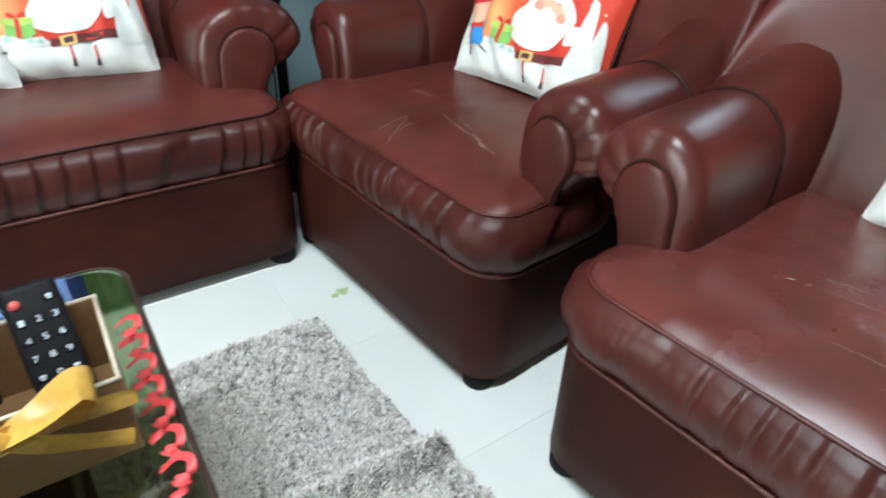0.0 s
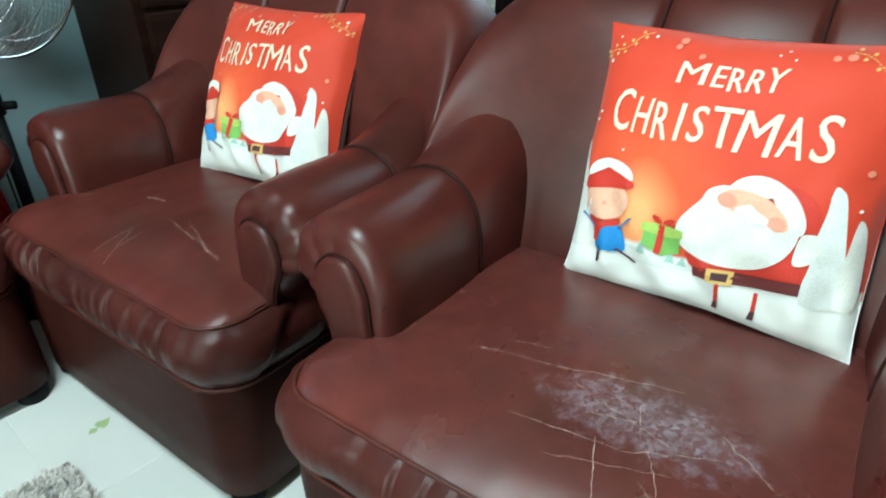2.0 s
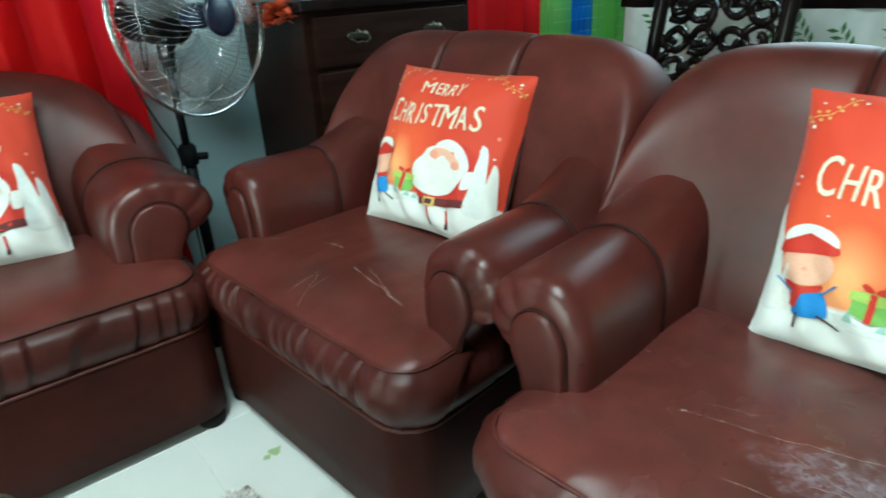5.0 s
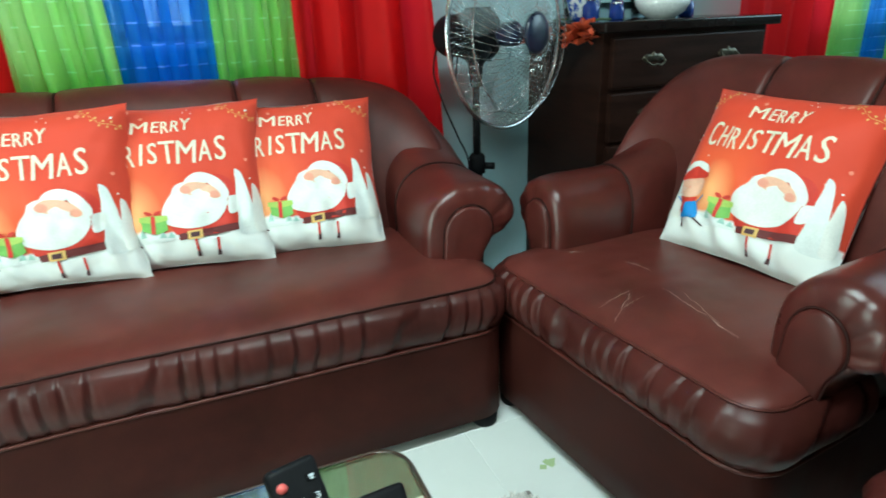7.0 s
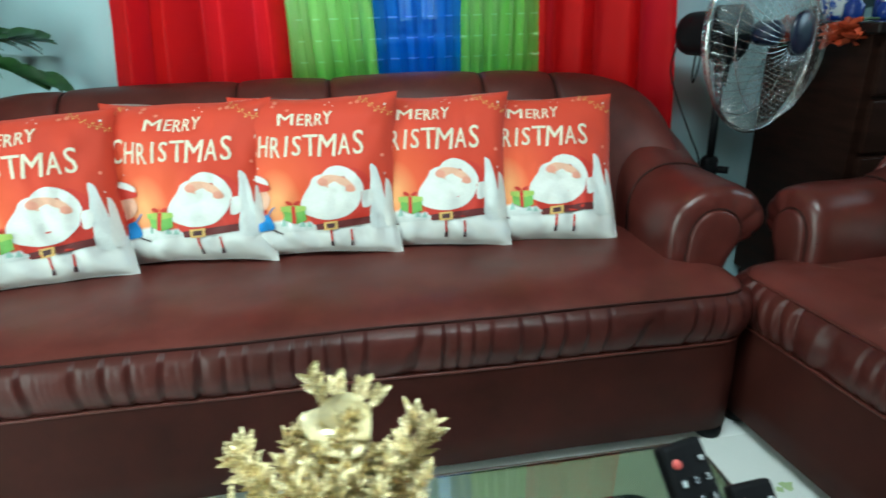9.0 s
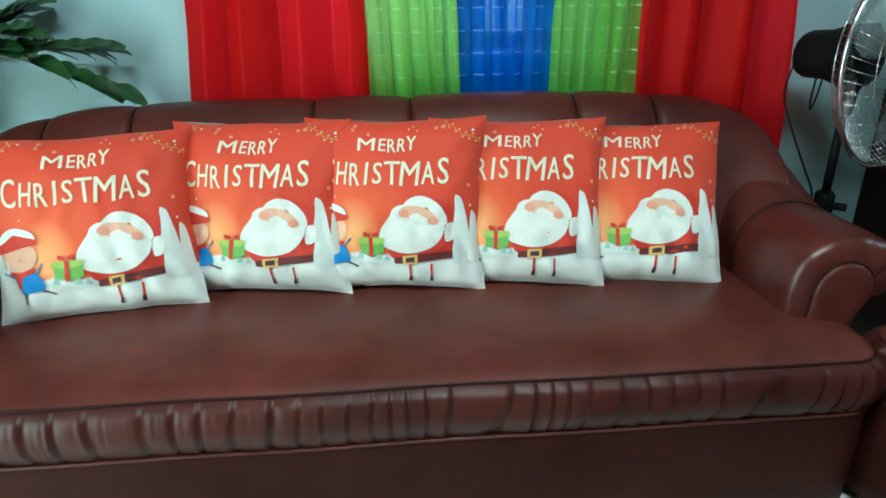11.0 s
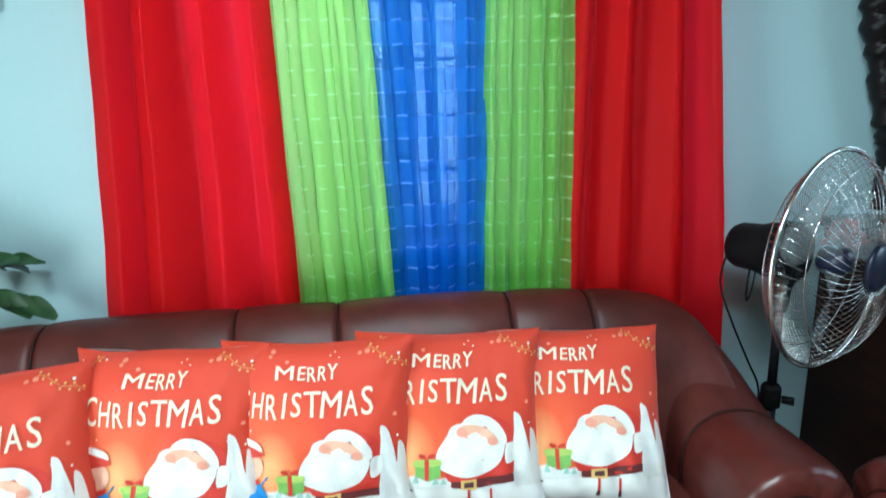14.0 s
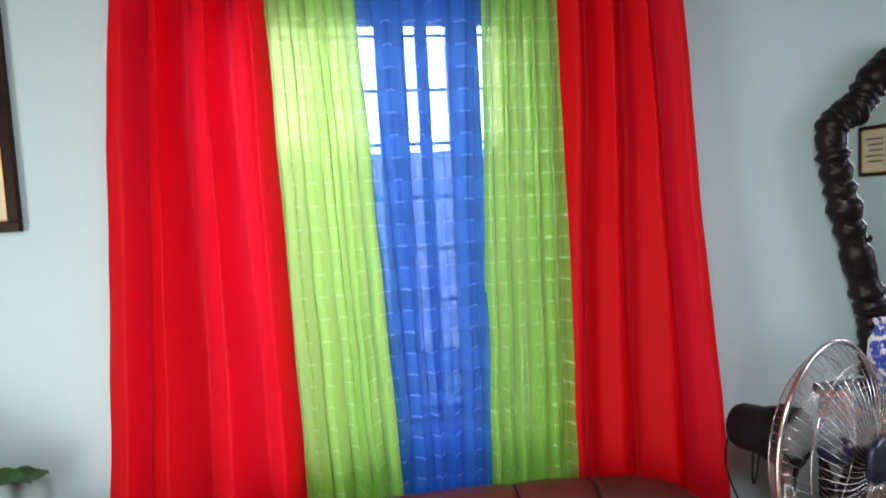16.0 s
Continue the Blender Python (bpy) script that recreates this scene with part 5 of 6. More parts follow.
def build_remote(m, label):
    r = thing("remote_control", m, label, "remote", "remotes in the box")
    bm = box(-0.026, -0.165, -0.010, 0.026, 0.0, 0.010, 0.007, segments=3)
    part("body", bm, BLACK_PLASTIC, r)
    bm = bmesh.new()
    bmesh.ops.create_cone(bm, cap_ends=True, segments=14, radius1=0.0055, radius2=0.0045, depth=0.003, matrix=Matrix.Translation((-0.015, -0.020, 0.0112)))
    part("power_key", bm, KEY_RED, r, "round red power key")
    for j in range(6):
        for i in range(3):
            if j == 0 and i < 2:
                continue
            x, y = -0.015 + 0.015 * i, -0.020 - 0.019 * j
            k = part("key", box(x - 0.0055, y - 0.0045, 0.0095, x + 0.0055, y + 0.0045, 0.0118, 0.001, segments=1), BLACK_PLASTIC, r, smooth=False)
            bars = bmesh.new()
            if 1 <= j <= 3 or (j == 4 and i == 1):
                verts, faces = DIGITS["123456789"[3 * (j - 1) + i] if j < 4 else "0"]
                vs = [bars.verts.new((x + (a - 0.5) * 0.0046, y + (b - 0.5) * 0.0068, 0.0122)) for a, b in verts]
                for f in faces:
                    if not bars.faces.get([vs[n] for n in f]):
                        bars.faces.new([vs[n] for n in f])
                part("key_mark", bars, KEY_WHITE, k, smooth=False)
                continue
            for q in ((-0.0026, -0.0008, 0.0026, 0.0018), (-0.0018, -0.0032, 0.0018, -0.0014)):
                box(x + q[0], y + q[1], 0.0117, x + q[2], y + q[3], 0.0122, bm=bars)
            part("key_mark", bars, KEY_WHITE, k, smooth=False)
    return r


def remote_pose(tip, tail):
    """Tip and tail of the remote's axis; keys face the camera's side."""
    tip, tail = Vector(tip), Vector(tail)
    y = (tip - tail).normalized()
    x = y.cross(Vector((0, 0, 1))).normalized()
    z = x.cross(y)
    return Matrix.Translation(tip) @ Matrix((x, y, z)).transposed().to_4x4()


build_remote(remote_pose((-0.045, 0.669, 0.672), (-0.020, 0.562, 0.545)), "black remote control standing aslant in the gift box")
build_remote(remote_pose((0.045, 0.667, 0.606), (0.055, 0.556, 0.490)), "black remote control lying lower in the gift box")
# curled red ribbon lying along the table's edge
RED_RIBBON = mottled("red_paper_ribbon", (0.66, 0.055, 0.06), (0.5, 0.03, 0.035), 40, 0.5)
curl = thing("curled_ribbon", pose(0.119, 0.60, TZ), "curled red paper ribbon lying on the glass top", "ribbon")
for k in range(7):
    y = 0.125 - 0.042 * k
    bm = bmesh.new()
    ribbon(bm, [(-0.014, y + 0.016, 0.005), (0.004, y + 0.020, 0.012), (0.015, y + 0.008, 0.016), (0.010, y - 0.006, 0.010), (-0.004, y - 0.002, 0.006), (0.006, y - 0.014, 0.006), (-0.012, y - 0.020, 0.005)], 0.009, (1, 0, 0.25) if k % 2 else (0.8, 0.5, 0.3))
    part("curl", bm, RED_RIBBON, curl)

# gold flower arrangement
GOLD = mottled("gold_glitter", (0.98, 0.90, 0.62), (0.74, 0.58, 0.26), 220, 0.26, 900, 0.6, 0.002, metal=0.65)
PALE_GOLD = mottled("pale_gold_petals", (0.80, 0.73, 0.50), (0.66, 0.54, 0.27), 30, 0.42, 300, 0.5, 0.001, metal=0.35)
arr = thing("gold_flower_arrangement", pose(-0.392, 0.610, TZ) @ Matrix.Diagonal((0.98, 0.98, 0.93, 1)), "glittering gold artificial flowers and fern sprays in a pot", "flowers")
part("pot", lathe([(0.042, 0.0), (0.046, 0.006), (0.056, 0.08), (0.062, 0.10), (0.056, 0.10), (0.05, 0.085)], 28), PALE_GOLD, arr, "gold pot")
rnd = random.Random(4)


def fern(name, root, tip, lift, pairs, leaf, mat):
    """A spray: a bent stem with small oval leaflets in pairs."""
    root, tip = Vector(root), Vector(tip)
    path = smooth_path([root, root.lerp(tip, 0.5) + Vector((0, 0, lift)), tip], pairs)
    bm = tube(path, 0.0022, 5)
    n = len(path)
    for i in range(n // 5, n, 1):
        d = (path[min(i + 1, n - 1)] - path[i - 1]).normalized()
        for sg in (-1, 1):
            side = (d.cross(Vector((rnd.uniform(-0.4, 0.4), rnd.uniform(-0.4, 0.4), 1))).normalized() * sg + d * 0.7 + Vector((0, 0, rnd.uniform(-0.2, 0.6))))
            petal(bm, path[i], side, Vector((0, -0.5, 1)), leaf * rnd.uniform(0.9, 1.35), leaf * 0.17, 0.4, 4)
    petal(bm, path[-1], path[-1] - path[-2], Vector((0, -0.5, 1)), leaf, leaf * 0.25, 0.3, 4)
    part(name, bm, mat, arr, "glittering gold fern spray")


for k in range(72):
    a = 2.4 * k
    f = 0.2 + 0.8 * ((k * 7) % 72) / 72
    tip = (0.085 * f * math.cos(a), 0.080 * f * math.sin(a) - 0.01, 0.37 - 0.14 * f * f - 0.05 * ((k * 5) % 7) / 7)
    fern("fern_spray", (tip[0] * 0.15, tip[1] * 0.15, 0.09), tip, 0.035, 14, 0.0135, GOLD)
for tip in ((-0.066, -0.02, 0.352), (0.070, 0.0, 0.350), (-0.078, 0.0, 0.335), (0.084, 0.01, 0.332), (-0.085, 0.02, 0.312), (0.088, 0.03, 0.308), (-0.055, -0.04, 0.345), (0.058, -0.03, 0.345)):
    fern("fern_spray", (tip[0] * 0.2, 0, 0.12), tip, 0.02, 18, 0.016, GOLD)
flower = part("blossom", bmesh.new(), PALE_GOLD, arr, "large pale gold blossom")
for k in range(16):
    x = -0.075 + 0.010 * k
    tip = (x, -0.045 + 0.02 * math.sin(k * 2.1), 0.338 + 0.014 * math.sin(k * 1.7) - 3.0 * x * x)
    fern("fern_spray", (x * 0.2, -0.01, 0.12), tip, 0.03, 15, 0.0145, GOLD)
fc = Vector((0.012, -0.012, 0.352))
for k, (a, tilt, ln, wd) in enumerate(((0.35, 1.0, 0.026, 0.020), (1.3, 1.5, 0.030, 0.022), (2.8, 0.35, 0.034, 0.015), (3.6, -0.05, 0.022, 0.016), (5.2, -0.15, 0.020, 0.020))):
    bm = bmesh.new()
    d = Vector((math.cos(a), 0.8 * math.sin(a), tilt))
    petal(bm, fc + d * 0.003, d, Vector((0, -0.7, 1)), ln, wd, 0.35, 10, 0.12 if tilt > 0.3 else -0.25)
    part("petal", bm, PALE_GOLD, flower)
for k, (sx, sy, sz, ln, wd) in enumerate(((-0.030, 0.02, 0.085, 0.052, 0.009), (-0.005, 0.05, 0.07, 0.040, 0.009), (0.03, 0.05, 0.065, 0.038, 0.009), (0.050, 0.03, 0.05, 0.036, 0.008))):
    bm = bmesh.new()
    d = Vector((sx, sy, sz)).normalized()
    root = fc + Vector((sx * 0.2, 0.012, 0.0))
    petal(bm, root, d, Vector((0, -1, 0.3)), ln, wd * 0.45, 0.5, 6, 0.15)
    for j in range(5):
        side = d.cross(Vector((0, 1, 0))) * (1 if j % 2 else -1)
        petal(bm, root + d * ln * (0.55 + 0.10 * j), d + side * 0.8, Vector((0, -1, 0.3)), ln * 0.30, wd * 0.42, 0.5, 4, 0.1)
    part("bud_leaf", bm, GOLD, flower)

# wooden bowl rim beside the arrangement
BROWN_WOOD = mottled("carved_brown_wood", (0.20, 0.085, 0.03), (0.10, 0.04, 0.016), 9, 0.35, 80, 0.3, 0.001, stretch=(1, 1, 6))
basket = thing("wooden_fruit_basket", pose(-0.985, 0.71, TZ), "brown carved wooden basket with slatted sides", "basket")
part("bottom", lathe([(0.07, 0.0), (0.075, 0.004), (0.075, 0.014), (0.03, 0.016)], 24), BROWN_WOOD, basket)
part("rim", tube([(0.118 * math.cos(a * math.pi / 20), 0.118 * math.sin(a * math.pi / 20), 0.165) for a in range(40)], 0.011, 8, closed=True), BROWN_WOOD, basket)
for k in range(18):
    a = 2 * math.pi * k / 18
    part("slat", tube(smooth_path([(0.072 * math.cos(a), 0.072 * math.sin(a), 0.008), (0.105 * math.cos(a + 0.1), 0.105 * math.sin(a + 0.1), 0.08), (0.117 * math.cos(a + 0.2), 0.117 * math.sin(a + 0.2), 0.16)], 4), 0.006, 6), BROWN_WOOD, basket)


# ---- rug ----
def rug_wool():
    m, nt, p = material("grey_shag_wool")
    g = nt.nodes.new("ShaderNodeNewGeometry")
    r = ramp(nt, g.outputs["Random Per Island"], [(0.0, (0.44, 0.41, 0.385)), (0.45, (0.62, 0.585, 0.55)), (1.0, (0.82, 0.785, 0.74))])
    nt.links.new(r.outputs[0], p.inputs["Base Color"])
    p.inputs["Roughness"].default_value = 0.85
    p.inputs["Sheen Weight"].default_value = 0.3
    return m


RUG_WOOL = rug_wool()
rug = thing("rug", pose(0.20, 0.62, 0), "grey shag rug, rucked up in a fold", "rug")


def rug_lift(x, y):
    """Height of the backing: flat but for one ruck running across."""
    return 0.006 + 0.055 * math.exp(-((y - 0.045 + 0.10 * (x - 0.2)) / 0.024) ** 2) * (0.4 + 0.6 / (1 + math.exp(-(x - 0.05) / 0.06))) + 0.002 * wobble(x * 7, y * 7)


RX0, RX1, RY0, RY1 = -0.35, 0.345, -0.45, 0.535


def rug_edge(y):
    return RX1 + 0.045 * (0.5 - (y - RY0) / (RY1 - RY0)) + 0.01 * wobble(y * 9, 2.2) + 0.03 / (1 + math.exp((y - 0.03) / 0.015))


rows = [[(RX0 + (rug_edge(y) - RX0) * i / 40, y, rug_lift(RX0 + (rug_edge(y) - RX0) * i / 40, y)) for i in range(41)] for y in [RY0 + (RY1 - RY0) * j / 60 for j in range(61)]]
part("backing", sheet(rows), mottled("rug_backing", (0.30, 0.28, 0.26), (0.2, 0.18, 0.17), 40, 0.9), rug)
rnd = random.Random(3)
verts, faces = [], []
for k in range(90000):
    y = rnd.uniform(RY0, RY1)
    x = rnd.uniform(RX0, rug_edge(y))
    corner = math.hypot(max(0, x - (rug_edge(y) - 0.05)), max(0, y - (RY1 - 0.05)))
    if corner > 0.05:
        continue
    z = rug_lift(x, y) - 0.002
    swirl = 9.0 * wobble(x * 34, y * 34, 1.0) + rnd.uniform(-1.7, 1.7)
    h = rnd.uniform(0.008, 0.015) * (0.75 + 0.9 * abs(wobble(x * 30, y * 30, 4.0)))
    lean = rnd.uniform(0.4, 1.0) * h
    dx, dy = math.cos(swirl) * lean, math.sin(swirl) * lean
    wx, wy = -math.sin(swirl) * 0.0021, math.cos(swirl) * 0.0021
    n = len(verts)
    verts += [(x - wx, y - wy, z), (x + wx, y + wy, z), (x + 0.45 * dx + wx, y + 0.45 * dy + wy, z + 0.7 * h), (x + 0.45 * dx - wx, y + 0.45 * dy - wy, z + 0.7 * h), (x + dx, y + dy, z + h * 0.95)]
    faces += [(n, n + 1, n + 2, n + 3), (n + 3, n + 2, n + 4)]
me = bpy.data.meshes.new("shag_yarn")
me.from_pydata(verts, [], faces)
me.materials.append(RUG_WOOL)
pile = new("shag_yarn", me)
pile.parent = rug
tagged(pile, "long grey shag yarn", kind="stuff")


# ---- plant and picture by the sofa ----
LEAF = mottled("dark_green_leaf", (0.036, 0.105, 0.022), (0.010, 0.036, 0.012), 14, 0.45)
plant = thing("potted_plant", pose(-1.86, 2.12, 0), "green split-leaf plant on a stand behind the sofa's end", "plant")
part("stand_top", lathe([(0.13, 0.66), (0.14, 0.67), (0.14, 0.69), (0.13, 0.70)], 24), DARK_WOOD, plant)
for k in range(3):
    a = 2.1 * k
    part("stand_leg", tube([(0.15 * math.cos(a), 0.15 * math.sin(a), 0), (0.09 * math.cos(a), 0.09 * math.sin(a), 0.665)], 0.014, 8), DARK_WOOD, plant)
part("pot", lathe([(0.085, 0.70), (0.09, 0.71), (0.115, 0.88), (0.125, 0.90), (0.115, 0.90), (0.105, 0.875)], 28), mottled("terracotta", (0.36, 0.15, 0.08), (0.26, 0.1, 0.055), 9, 0.8), plant)


def split_leaf(root, tip, sag, width):
    """A long leaf cut into paired lobes, on a bent stalk."""
    root, tip = Vector(root), Vector(tip)
    path = smooth_path([root, root.lerp(tip, 0.5) + Vector((0, 0, sag)), tip], 8)
    n = len(path)
    leaf = part("leaf_stalk", tube(path, [0.005 - 0.004 * i / n for i in range(n)], 6), LEAF, plant)
    bm = bmesh.new()
    start = n // 3
    for i in range(start, n):
        f = (i - start) / (n - 1 - start)
        d = (path[min(i + 1, n - 1)] - path[max(i - 1, 0)]).normalized()
        s = d.cross(Vector((0, 0.25, 1))).normalized()
        for sg in (-1, 1):
            ln = width * (0.9 + 0.6 * math.sin(math.pi * (0.15 + 0.75 * f))) * rnd.uniform(0.75, 1.2)
            petal(bm, path[i] - d * 0.01, s * sg * (1.05 - 0.4 * f) + d * (0.55 + 0.7 * f), Vector((0, -0.5, 1)), ln, 0.027 * rnd.uniform(0.8, 1.2), 0.25, 7, rnd.uniform(-0.40, 0.08))
    mid = path[start - 1:]
    sheet([[q + Vector((0, 0.1, -0.5)) * 0.030 * sg * math.sin(math.pi * (0.12 + 0.8 * k / len(mid))) * (1 + 0.3 * math.sin(k * 2.1)) for sg in (-1, 0, 1)] for k, q in enumerate(mid)], bm=bm)
    petal(bm, path[-1] - (path[-1] - path[-3]) * 0.3, path[-1] - path[-3], Vector((0, -0.5, 1)), width * 1.1, 0.017, 0.2, 6, -0.1)
    part("leaf_blade", bm, LEAF, leaf)


for tip, sag, w in (((0.59, 0.12, 1.065), 0.09, 0.085), ((0.62, 0.10, 0.955), 0.15, 0.085), ((0.40, 0.15, 1.17), 0.05, 0.085), ((0.30, 0.05, 1.25), 0.04, 0.08), ((0.1, 0.12, 1.32), 0.03, 0.085), ((-0.15, 0.08, 1.28), 0.05, 0.085),
                   ((-0.3, -0.05, 1.15), 0.08, 0.085), ((0.12, -0.2, 1.22), 0.07, 0.08), ((0.45, 0.02, 1.12), 0.09, 0.07)):
    split_leaf((0.02 * tip[0], 0, 0.88), tip, sag, w)


def build_picture(m, w, h, label):
    t = thing("picture_frame", m, label, "picture")
    bm = bmesh.new()
    for a in ((-w / 2, -0.02, 0, w / 2, 0.0, 0.03), (-w / 2, -0.02, h - 0.03, w / 2, 0.0, h), (-w / 2, -0.02, 0.03, -w / 2 + 0.03, 0.0, h - 0.03), (w / 2 - 0.03, -0.02, 0.03, w / 2, 0.0, h - 0.03)):
        box(*a, 0.004, bm)
    part("frame", bm, DARK_WOOD, t, smooth=False)
    part("gilt_slip", tube([(-w / 2 + 0.032, -0.012, 0.032), (w / 2 - 0.032, -0.012, 0.032), (w / 2 - 0.032, -0.012, h - 0.032), (-w / 2 + 0.032, -0.012, h - 0.032)], 0.004, 6, closed=True), INK_GOLD, t)
    part("sheet", box(-w / 2 + 0.03, -0.008, 0.03, w / 2 - 0.03, -0.002, h - 0.03), mottled("cream_paper", (0.62, 0.56, 0.40), (0.54, 0.48, 0.33), 5, 0.6), t, smooth=False)
    bars = bmesh.new()
    for k in range(5):
        z = h * (0.72 - 0.11 * k)
        box(-w * 0.28, -0.0095, z, w * (0.28 - 0.05 * (k % 3)), -0.0078, z + 0.012, bm=bars)
    part("printed_line", bars, INK_DARK, t, smooth=False)
    return t


build_picture(pose(-1.41, Y1 - 0.003, 1.705), 0.36, 0.62, "certificate in a dark frame on the pale blue wall")
build_picture(pose(X1 - 0.003, 0.10, 1.75, 0, 0, -90), 0.28, 0.38, "certificate in a dark frame beside the east window")


# ---- behind the armchairs ----
def carved_chair(m):
    t = thing("dining_chair", m, "glossy dark carved dining chair with an openwork back", "chair")
    for x in (-0.20, 0.20):
        part("back_post", tube(smooth_path([(x, 0.02, 0.0), (x, 0.0, 0.46), (x * 1.05, 0.02, 0.80), (x * 1.02, 0.07, 1.12)], 5), 0.024, 8), LACQUER, t)
        part("front_leg", tube([(x * 1.05, 0.42, 0.0), (x * 1.02, 0.41, 0.43)], 0.022, 8), LACQUER, t)
    part("seat", box(-0.23, -0.02, 0.42, 0.23, 0.45, 0.465, 0.012), LACQUER, t)
    part("crest_rail", tube(smooth_path([(-0.24, 0.06, 1.08), (-0.12, 0.07, 1.15), (0, 0.07, 1.18), (0.12, 0.07, 1.15), (0.24, 0.06, 1.08)], 5), 0.034, 8), LACQUER, t)
    part("lower_rail", tube([(-0.20, 0.01, 0.56), (0.20, 0.01, 0.56)], 0.022, 8), LACQUER, t)
    rc = random.Random(9)
    for j in range(6):
        for i in range(4):
            cx, cz = -0.145 + 0.097 * i + rc.uniform(-0.012, 0.012), 0.62 + 0.085 * j + rc.uniform(-0.01, 0.01)
            yy = 0.01 + 0.05 * j / 6
            turns = [(cx + (0.052 - 0.003 * k) * math.cos(k * 0.7 + i + j), yy + rc.uniform(-0.012, 0.012), cz + (0.047 - 0.003 * k) * math.sin(k * 0.7 + i + j)) for k in range(12)]
            part("scroll", tube(smooth_path(turns, 3), 0.0125, 7), LACQUER, t)
    return t


carved_chair(pose(2.06, 0.955, 0, 0, 0, -95))
LEAF_CLOTH = cloth("white_table_cloth", [(0.3, (0.62, 0.68, 0.66)), (0.7, (0.74, 0.78, 0.76))])
PRINT_GREEN = plain("green_leaf_print", (0.06, 0.20, 0.05))
side = thing("covered_sideboard", pose(2.62, 0.97, 0), "dark sideboard draped with white leaf-print cloth", "sideboard")
part("body", box(0.03, -0.66, 0.0, 0.50, 0.66, 0.93, 0.005), DARK_WOOD, side, smooth=False)
part("top", box(-0.01, -0.69, 0.932, 0.52, 0.69, 0.965, 0.006), LACQUER, side, smooth=False)


def cloth_x(y):
    return -0.006 + 0.012 * math.sin(y * 19) + 0.006 * math.sin(y * 47 + 1)


part("cloth", sheet([[(cloth_x(y), y, z) for y in [-0.67 + 1.34 * i / 120 for i in range(121)]] for z in (0.06, 0.3, 0.6, 0.931)]), LEAF_CLOTH, side, "white cloth printed with green sprigs")
bm = bmesh.new()
rnd = random.Random(21)
for j in range(6):
    for i in range(9):
        cy, cz = -0.60 + 0.15 * i + 0.07 * (j % 2) + rnd.uniform(-0.02, 0.02), 0.16 + 0.135 * j + rnd.uniform(-0.02, 0.02)
        if abs(cy) > 0.58:
            continue
        ang = rnd.uniform(0.2, 1.3)
        for k in range(9):
            f = k / 8
            by, bz = cy + 0.09 * math.cos(ang) * (f - 0.5), cz + 0.10 * math.sin(ang) * (f - 0.5) * 1.2
            a = ang + (0.8 if k % 2 else -0.8)
            ly, lz = 0.044 * math.cos(a), 0.044 * math.sin(a)
            py, pz = -0.007 * math.sin(a), 0.007 * math.cos(a)
            q = [(by, bz), (by + 0.5 * ly + py, bz + 0.5 * lz + pz), (by + ly, bz + lz), (by + 0.5 * ly - py, bz + 0.5 * lz - pz)]
            try:
                bm.faces.new([bm.verts.new((cloth_x(a0) - 0.003, a0, b0)) for a0, b0 in q])
            except ValueError:
                pass
tagged(part("sprig_print", bm, PRINT_GREEN, side, smooth=False), kind="stuff")
stand = thing("tall_stand", pose(2.13, 0.135, 0), "tall narrow glossy black wooden stand", "stand")
part("shaft", box(-0.085, -0.085, 0.03, 0.085, 0.085, 1.16, 0.01), LACQUER, stand)
part("foot", box(-0.11, -0.11, 0.0, 0.11, 0.11, 0.035, 0.008), LACQUER, stand)
part("cap", box(-0.105, -0.105, 1.16, 0.105, 0.105, 1.19, 0.008), LACQUER, stand)


# ---- marks of wear on the seats ----
def scratch(parent, ax, ay, bx, by, width, seed):
    """A thin flaked crack across a seat, in the seat's own plan."""
    n = 14
    rows = []
    dx, dy = bx - ax, by - ay
    ln = math.hypot(dx, dy)
    nx, ny = -dy / ln, dx / ln
    for i in range(n + 1):
        f = i / n
        off = 0.010 * ln * 3 * wobble(f * 5, seed) + 0.003 * wobble(f * 19, seed + 2)
        w = 0.5 * width * (0.25 + 0.65 * abs(wobble(f * 11, seed + 5)) * 2) * math.sin(math.pi * (0.06 + 0.88 * f)) ** 0.5
        x, y = ax + dx * f + nx * off, ay + dy * f + ny * off
        z = seat_top(parent, x, y) + 0.0012
        rows.append([(x - nx * w, y - ny * w, z), (x + nx * w, y + ny * w, z)])
    part("crack", sheet(rows), CRACK, parent, "pale flaked crack in the leather")


def seat_top(parent, x, y):
    hb, r, seed = 0.41, 0.085, SEAT_SEED[parent.name]
    over = max(0.0, abs(x) - (hb - r))
    yf = r - math.sqrt(max(0.0, r * r - over * over))
    d = min(y - yf, (hb - abs(x)) * 1.2 + 0.004)
    return 0.437 + 0.034 * (1 - math.exp(-d / 0.05)) + 0.006 * math.sin(min(1, y / 0.5) * math.pi) + 0.004 * wobble(x * 5 + seed, y * 5) + 0.0018 * wobble(x * 22, y * 17 + seed)


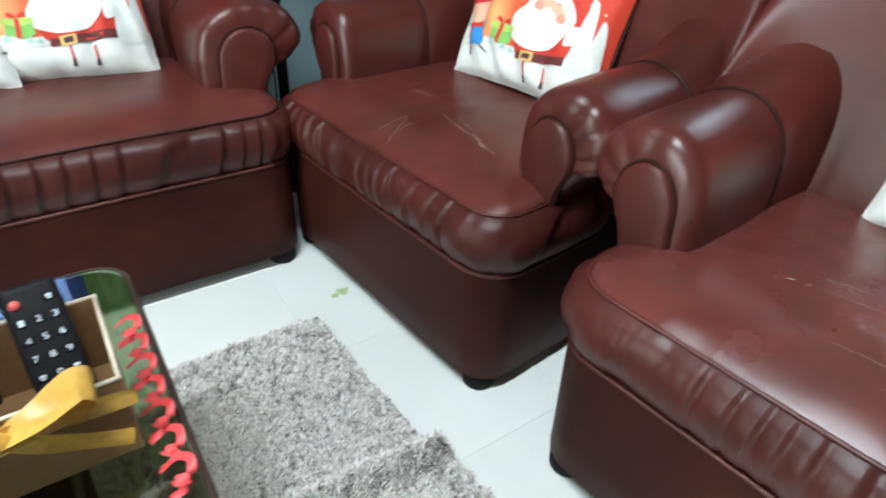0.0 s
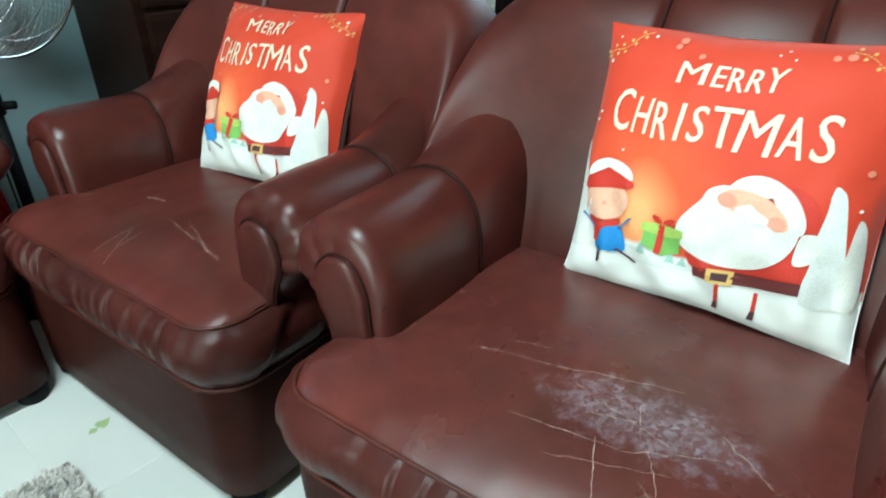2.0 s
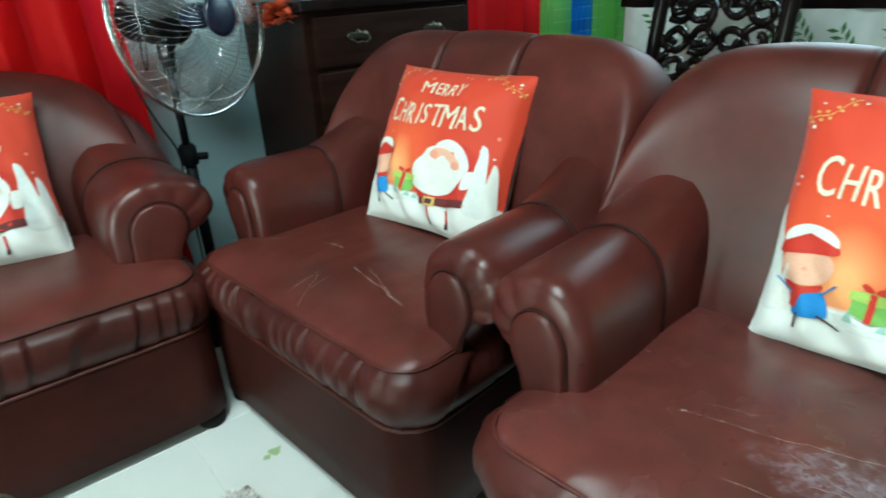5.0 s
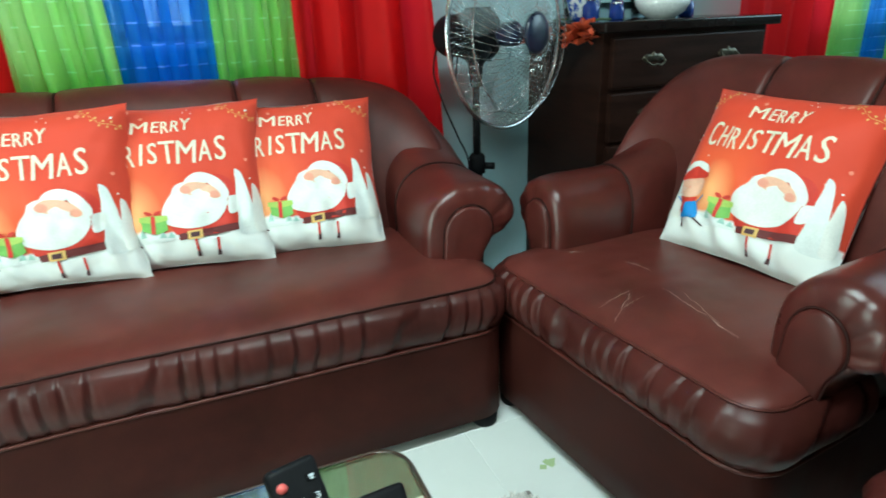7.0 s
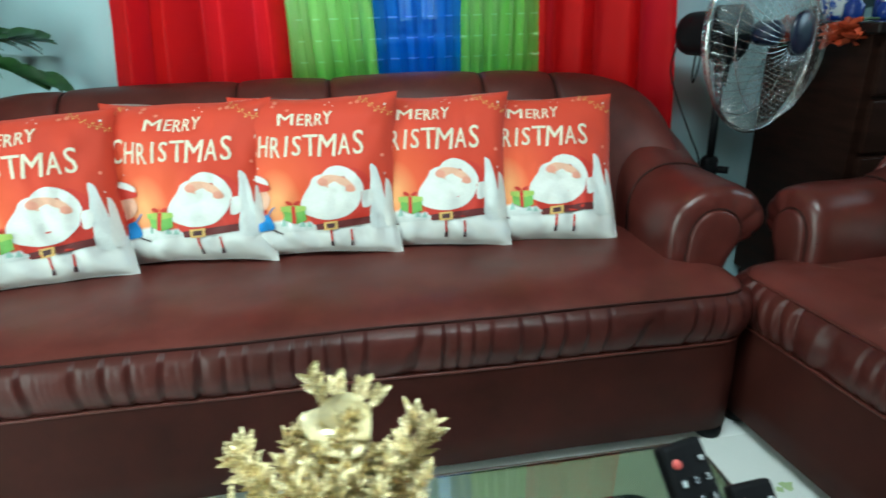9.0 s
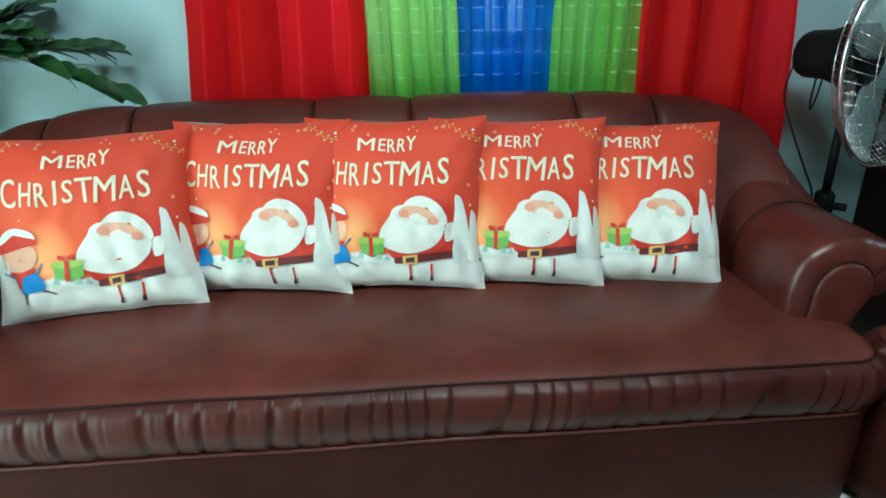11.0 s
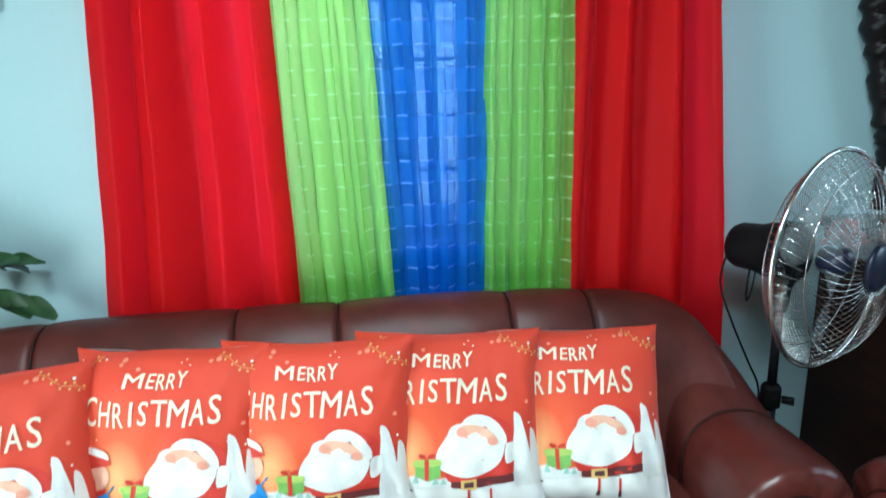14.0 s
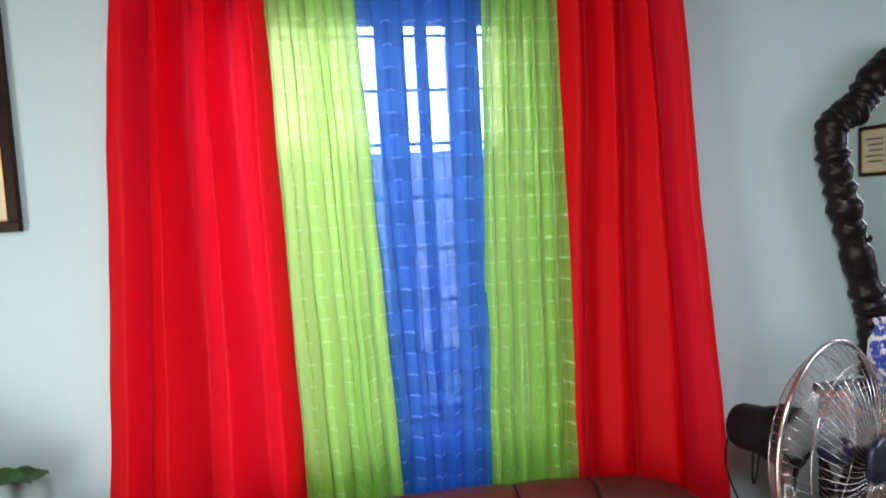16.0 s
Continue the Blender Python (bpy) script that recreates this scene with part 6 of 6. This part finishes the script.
SEAT_SEED = {armchair.name: 8.4, second.name: 12.9}
for chair, m, lines in ((armchair, A1, ((0.889, 1.303, 0.905, 1.232, 0.004), (0.861, 1.14, 0.845, 0.905, 0.0016), (0.885, 1.10, 0.855, 0.96, 0.0012), (0.845, 0.96, 0.84, 0.90, 0.0022), (0.703, 1.157, 0.801, 1.17, 0.0013), (0.696, 1.093, 0.79, 1.16, 0.0011),
                                        (0.787, 1.441, 0.838, 1.407, 0.002), (0.735, 1.12, 0.80, 1.13, 0.001))),
                        (second, A2, ((0.95, 0.337, 0.984, 0.222, 0.0011), (0.984, 0.222, 1.051, 0.068, 0.0011), (0.991, 0.321, 1.018, 0.251, 0.0009), (0.867, 0.234, 0.898, 0.087, 0.0012), (0.898, 0.087, 0.966, -0.019, 0.0012), (0.968, 0.19, 0.94, 0.02, 0.0012),
                                      (0.90, 0.12, 0.814, 0.078, 0.0014), (0.92, 0.06, 0.86, 0.02, 0.0011), (0.948, 0.340, 0.953, 0.330, 0.003), (1.02, 0.14, 1.04, 0.10, 0.001), (0.84, 0.16, 0.90, 0.02, 0.001), (0.93, 0.15, 0.955, 0.09, 0.0016), (0.90, -0.03, 0.88, -0.10, 0.0014), (0.985, 0.10, 0.93, 0.075, 0.0012), (1.0, 0.0, 0.95, -0.08, 0.0011), (0.87, 0.05, 0.835, -0.02, 0.0013)))):
    inv = m.inverted()
    for k, (ax, ay, bx, by, w) in enumerate(lines):
        p0, p1 = inv @ Vector((ax, ay, 0)), inv @ Vector((bx, by, 0))
        scratch(chair, p0.x, p0.y, p1.x, p1.y, w * (1.5 if chair is second else 1.3), k * 3.7 + len(lines))


# ---- floor tiles ----
def tile_glaze():
    m, nt, p = material("white_glazed_tile")
    info = nt.nodes.new("ShaderNodeObjectInfo")
    big = noise_node(nt, 2.2, 4)
    fine = noise_node(nt, 26, 4)
    tone = ramp(nt, big.outputs[0], [(0.3, (0.74, 0.76, 0.73)), (0.7, (0.82, 0.83, 0.81))])
    each = ramp(nt, info.outputs["Random"], [(0.0, (0.95, 0.96, 0.95)), (1.0, (1.0, 1.0, 1.0))])
    nt.links.new(mix_colour(nt, 1.0, tone.outputs[0], each.outputs[0], "MULTIPLY"), p.inputs["Base Color"])
    nt.links.new(maths(nt, "MULTIPLY_ADD", fine.outputs[0], 0.16, 0.10), p.inputs["Roughness"])
    return m


TILE = tile_glaze()
TS = 0.40
bm = box(-TS / 2 + 0.0009, -TS / 2 + 0.0009, -0.006, TS / 2 - 0.0009, TS / 2 - 0.0009, 0.0, 0.0008, segments=1)
tile_mesh = bpy.data.meshes.new("floor_tile")
bm.to_mesh(tile_mesh)
bm.free()
tile_mesh.materials.append(TILE)
for i in range(-8, 8):
    for j in range(-10, 3):
        cx, cy = 0.48 + TS * (i + 0.5), 1.42 + TS * (j + 0.5)
        if X0 < cx < X1 and Y0 < cy < Y1:
            ob = new("floor_tile", tile_mesh)
            ob.parent = FLOOR
            ob.location = (cx, cy, 0)
LEAF_PRINT = plain("pale_green_leaf_print", (0.48, 0.60, 0.32), 0.2)
for cx, cy, a in ((0.615, 1.216, 0.4), (-0.585, 1.216, 0.4), (0.615, -0.384, 0.4), (1.815, 0.416, 0.4)):
    bm = bmesh.new()
    for k, (sg, ln) in enumerate(((0.0, 0.038), (0.7, 0.024), (-0.7, 0.024), (3.0, 0.026))):
        d = Vector((math.cos(a + sg), math.sin(a + sg), 0))
        side_way = Vector((-d.y, d.x, 0))
        root = Vector((cx, cy, 0.0008 + 0.0005 * k))
        q = [root, root + d * ln * 0.5 - side_way * 0.011, root + d * ln, root + d * ln * 0.5 + side_way * 0.011]
        bm.faces.new([bm.verts.new(v) for v in q])
    part("leaf_motif", bm, LEAF_PRINT, FLOOR, "small pale green leaf printed on a tile", smooth=False)
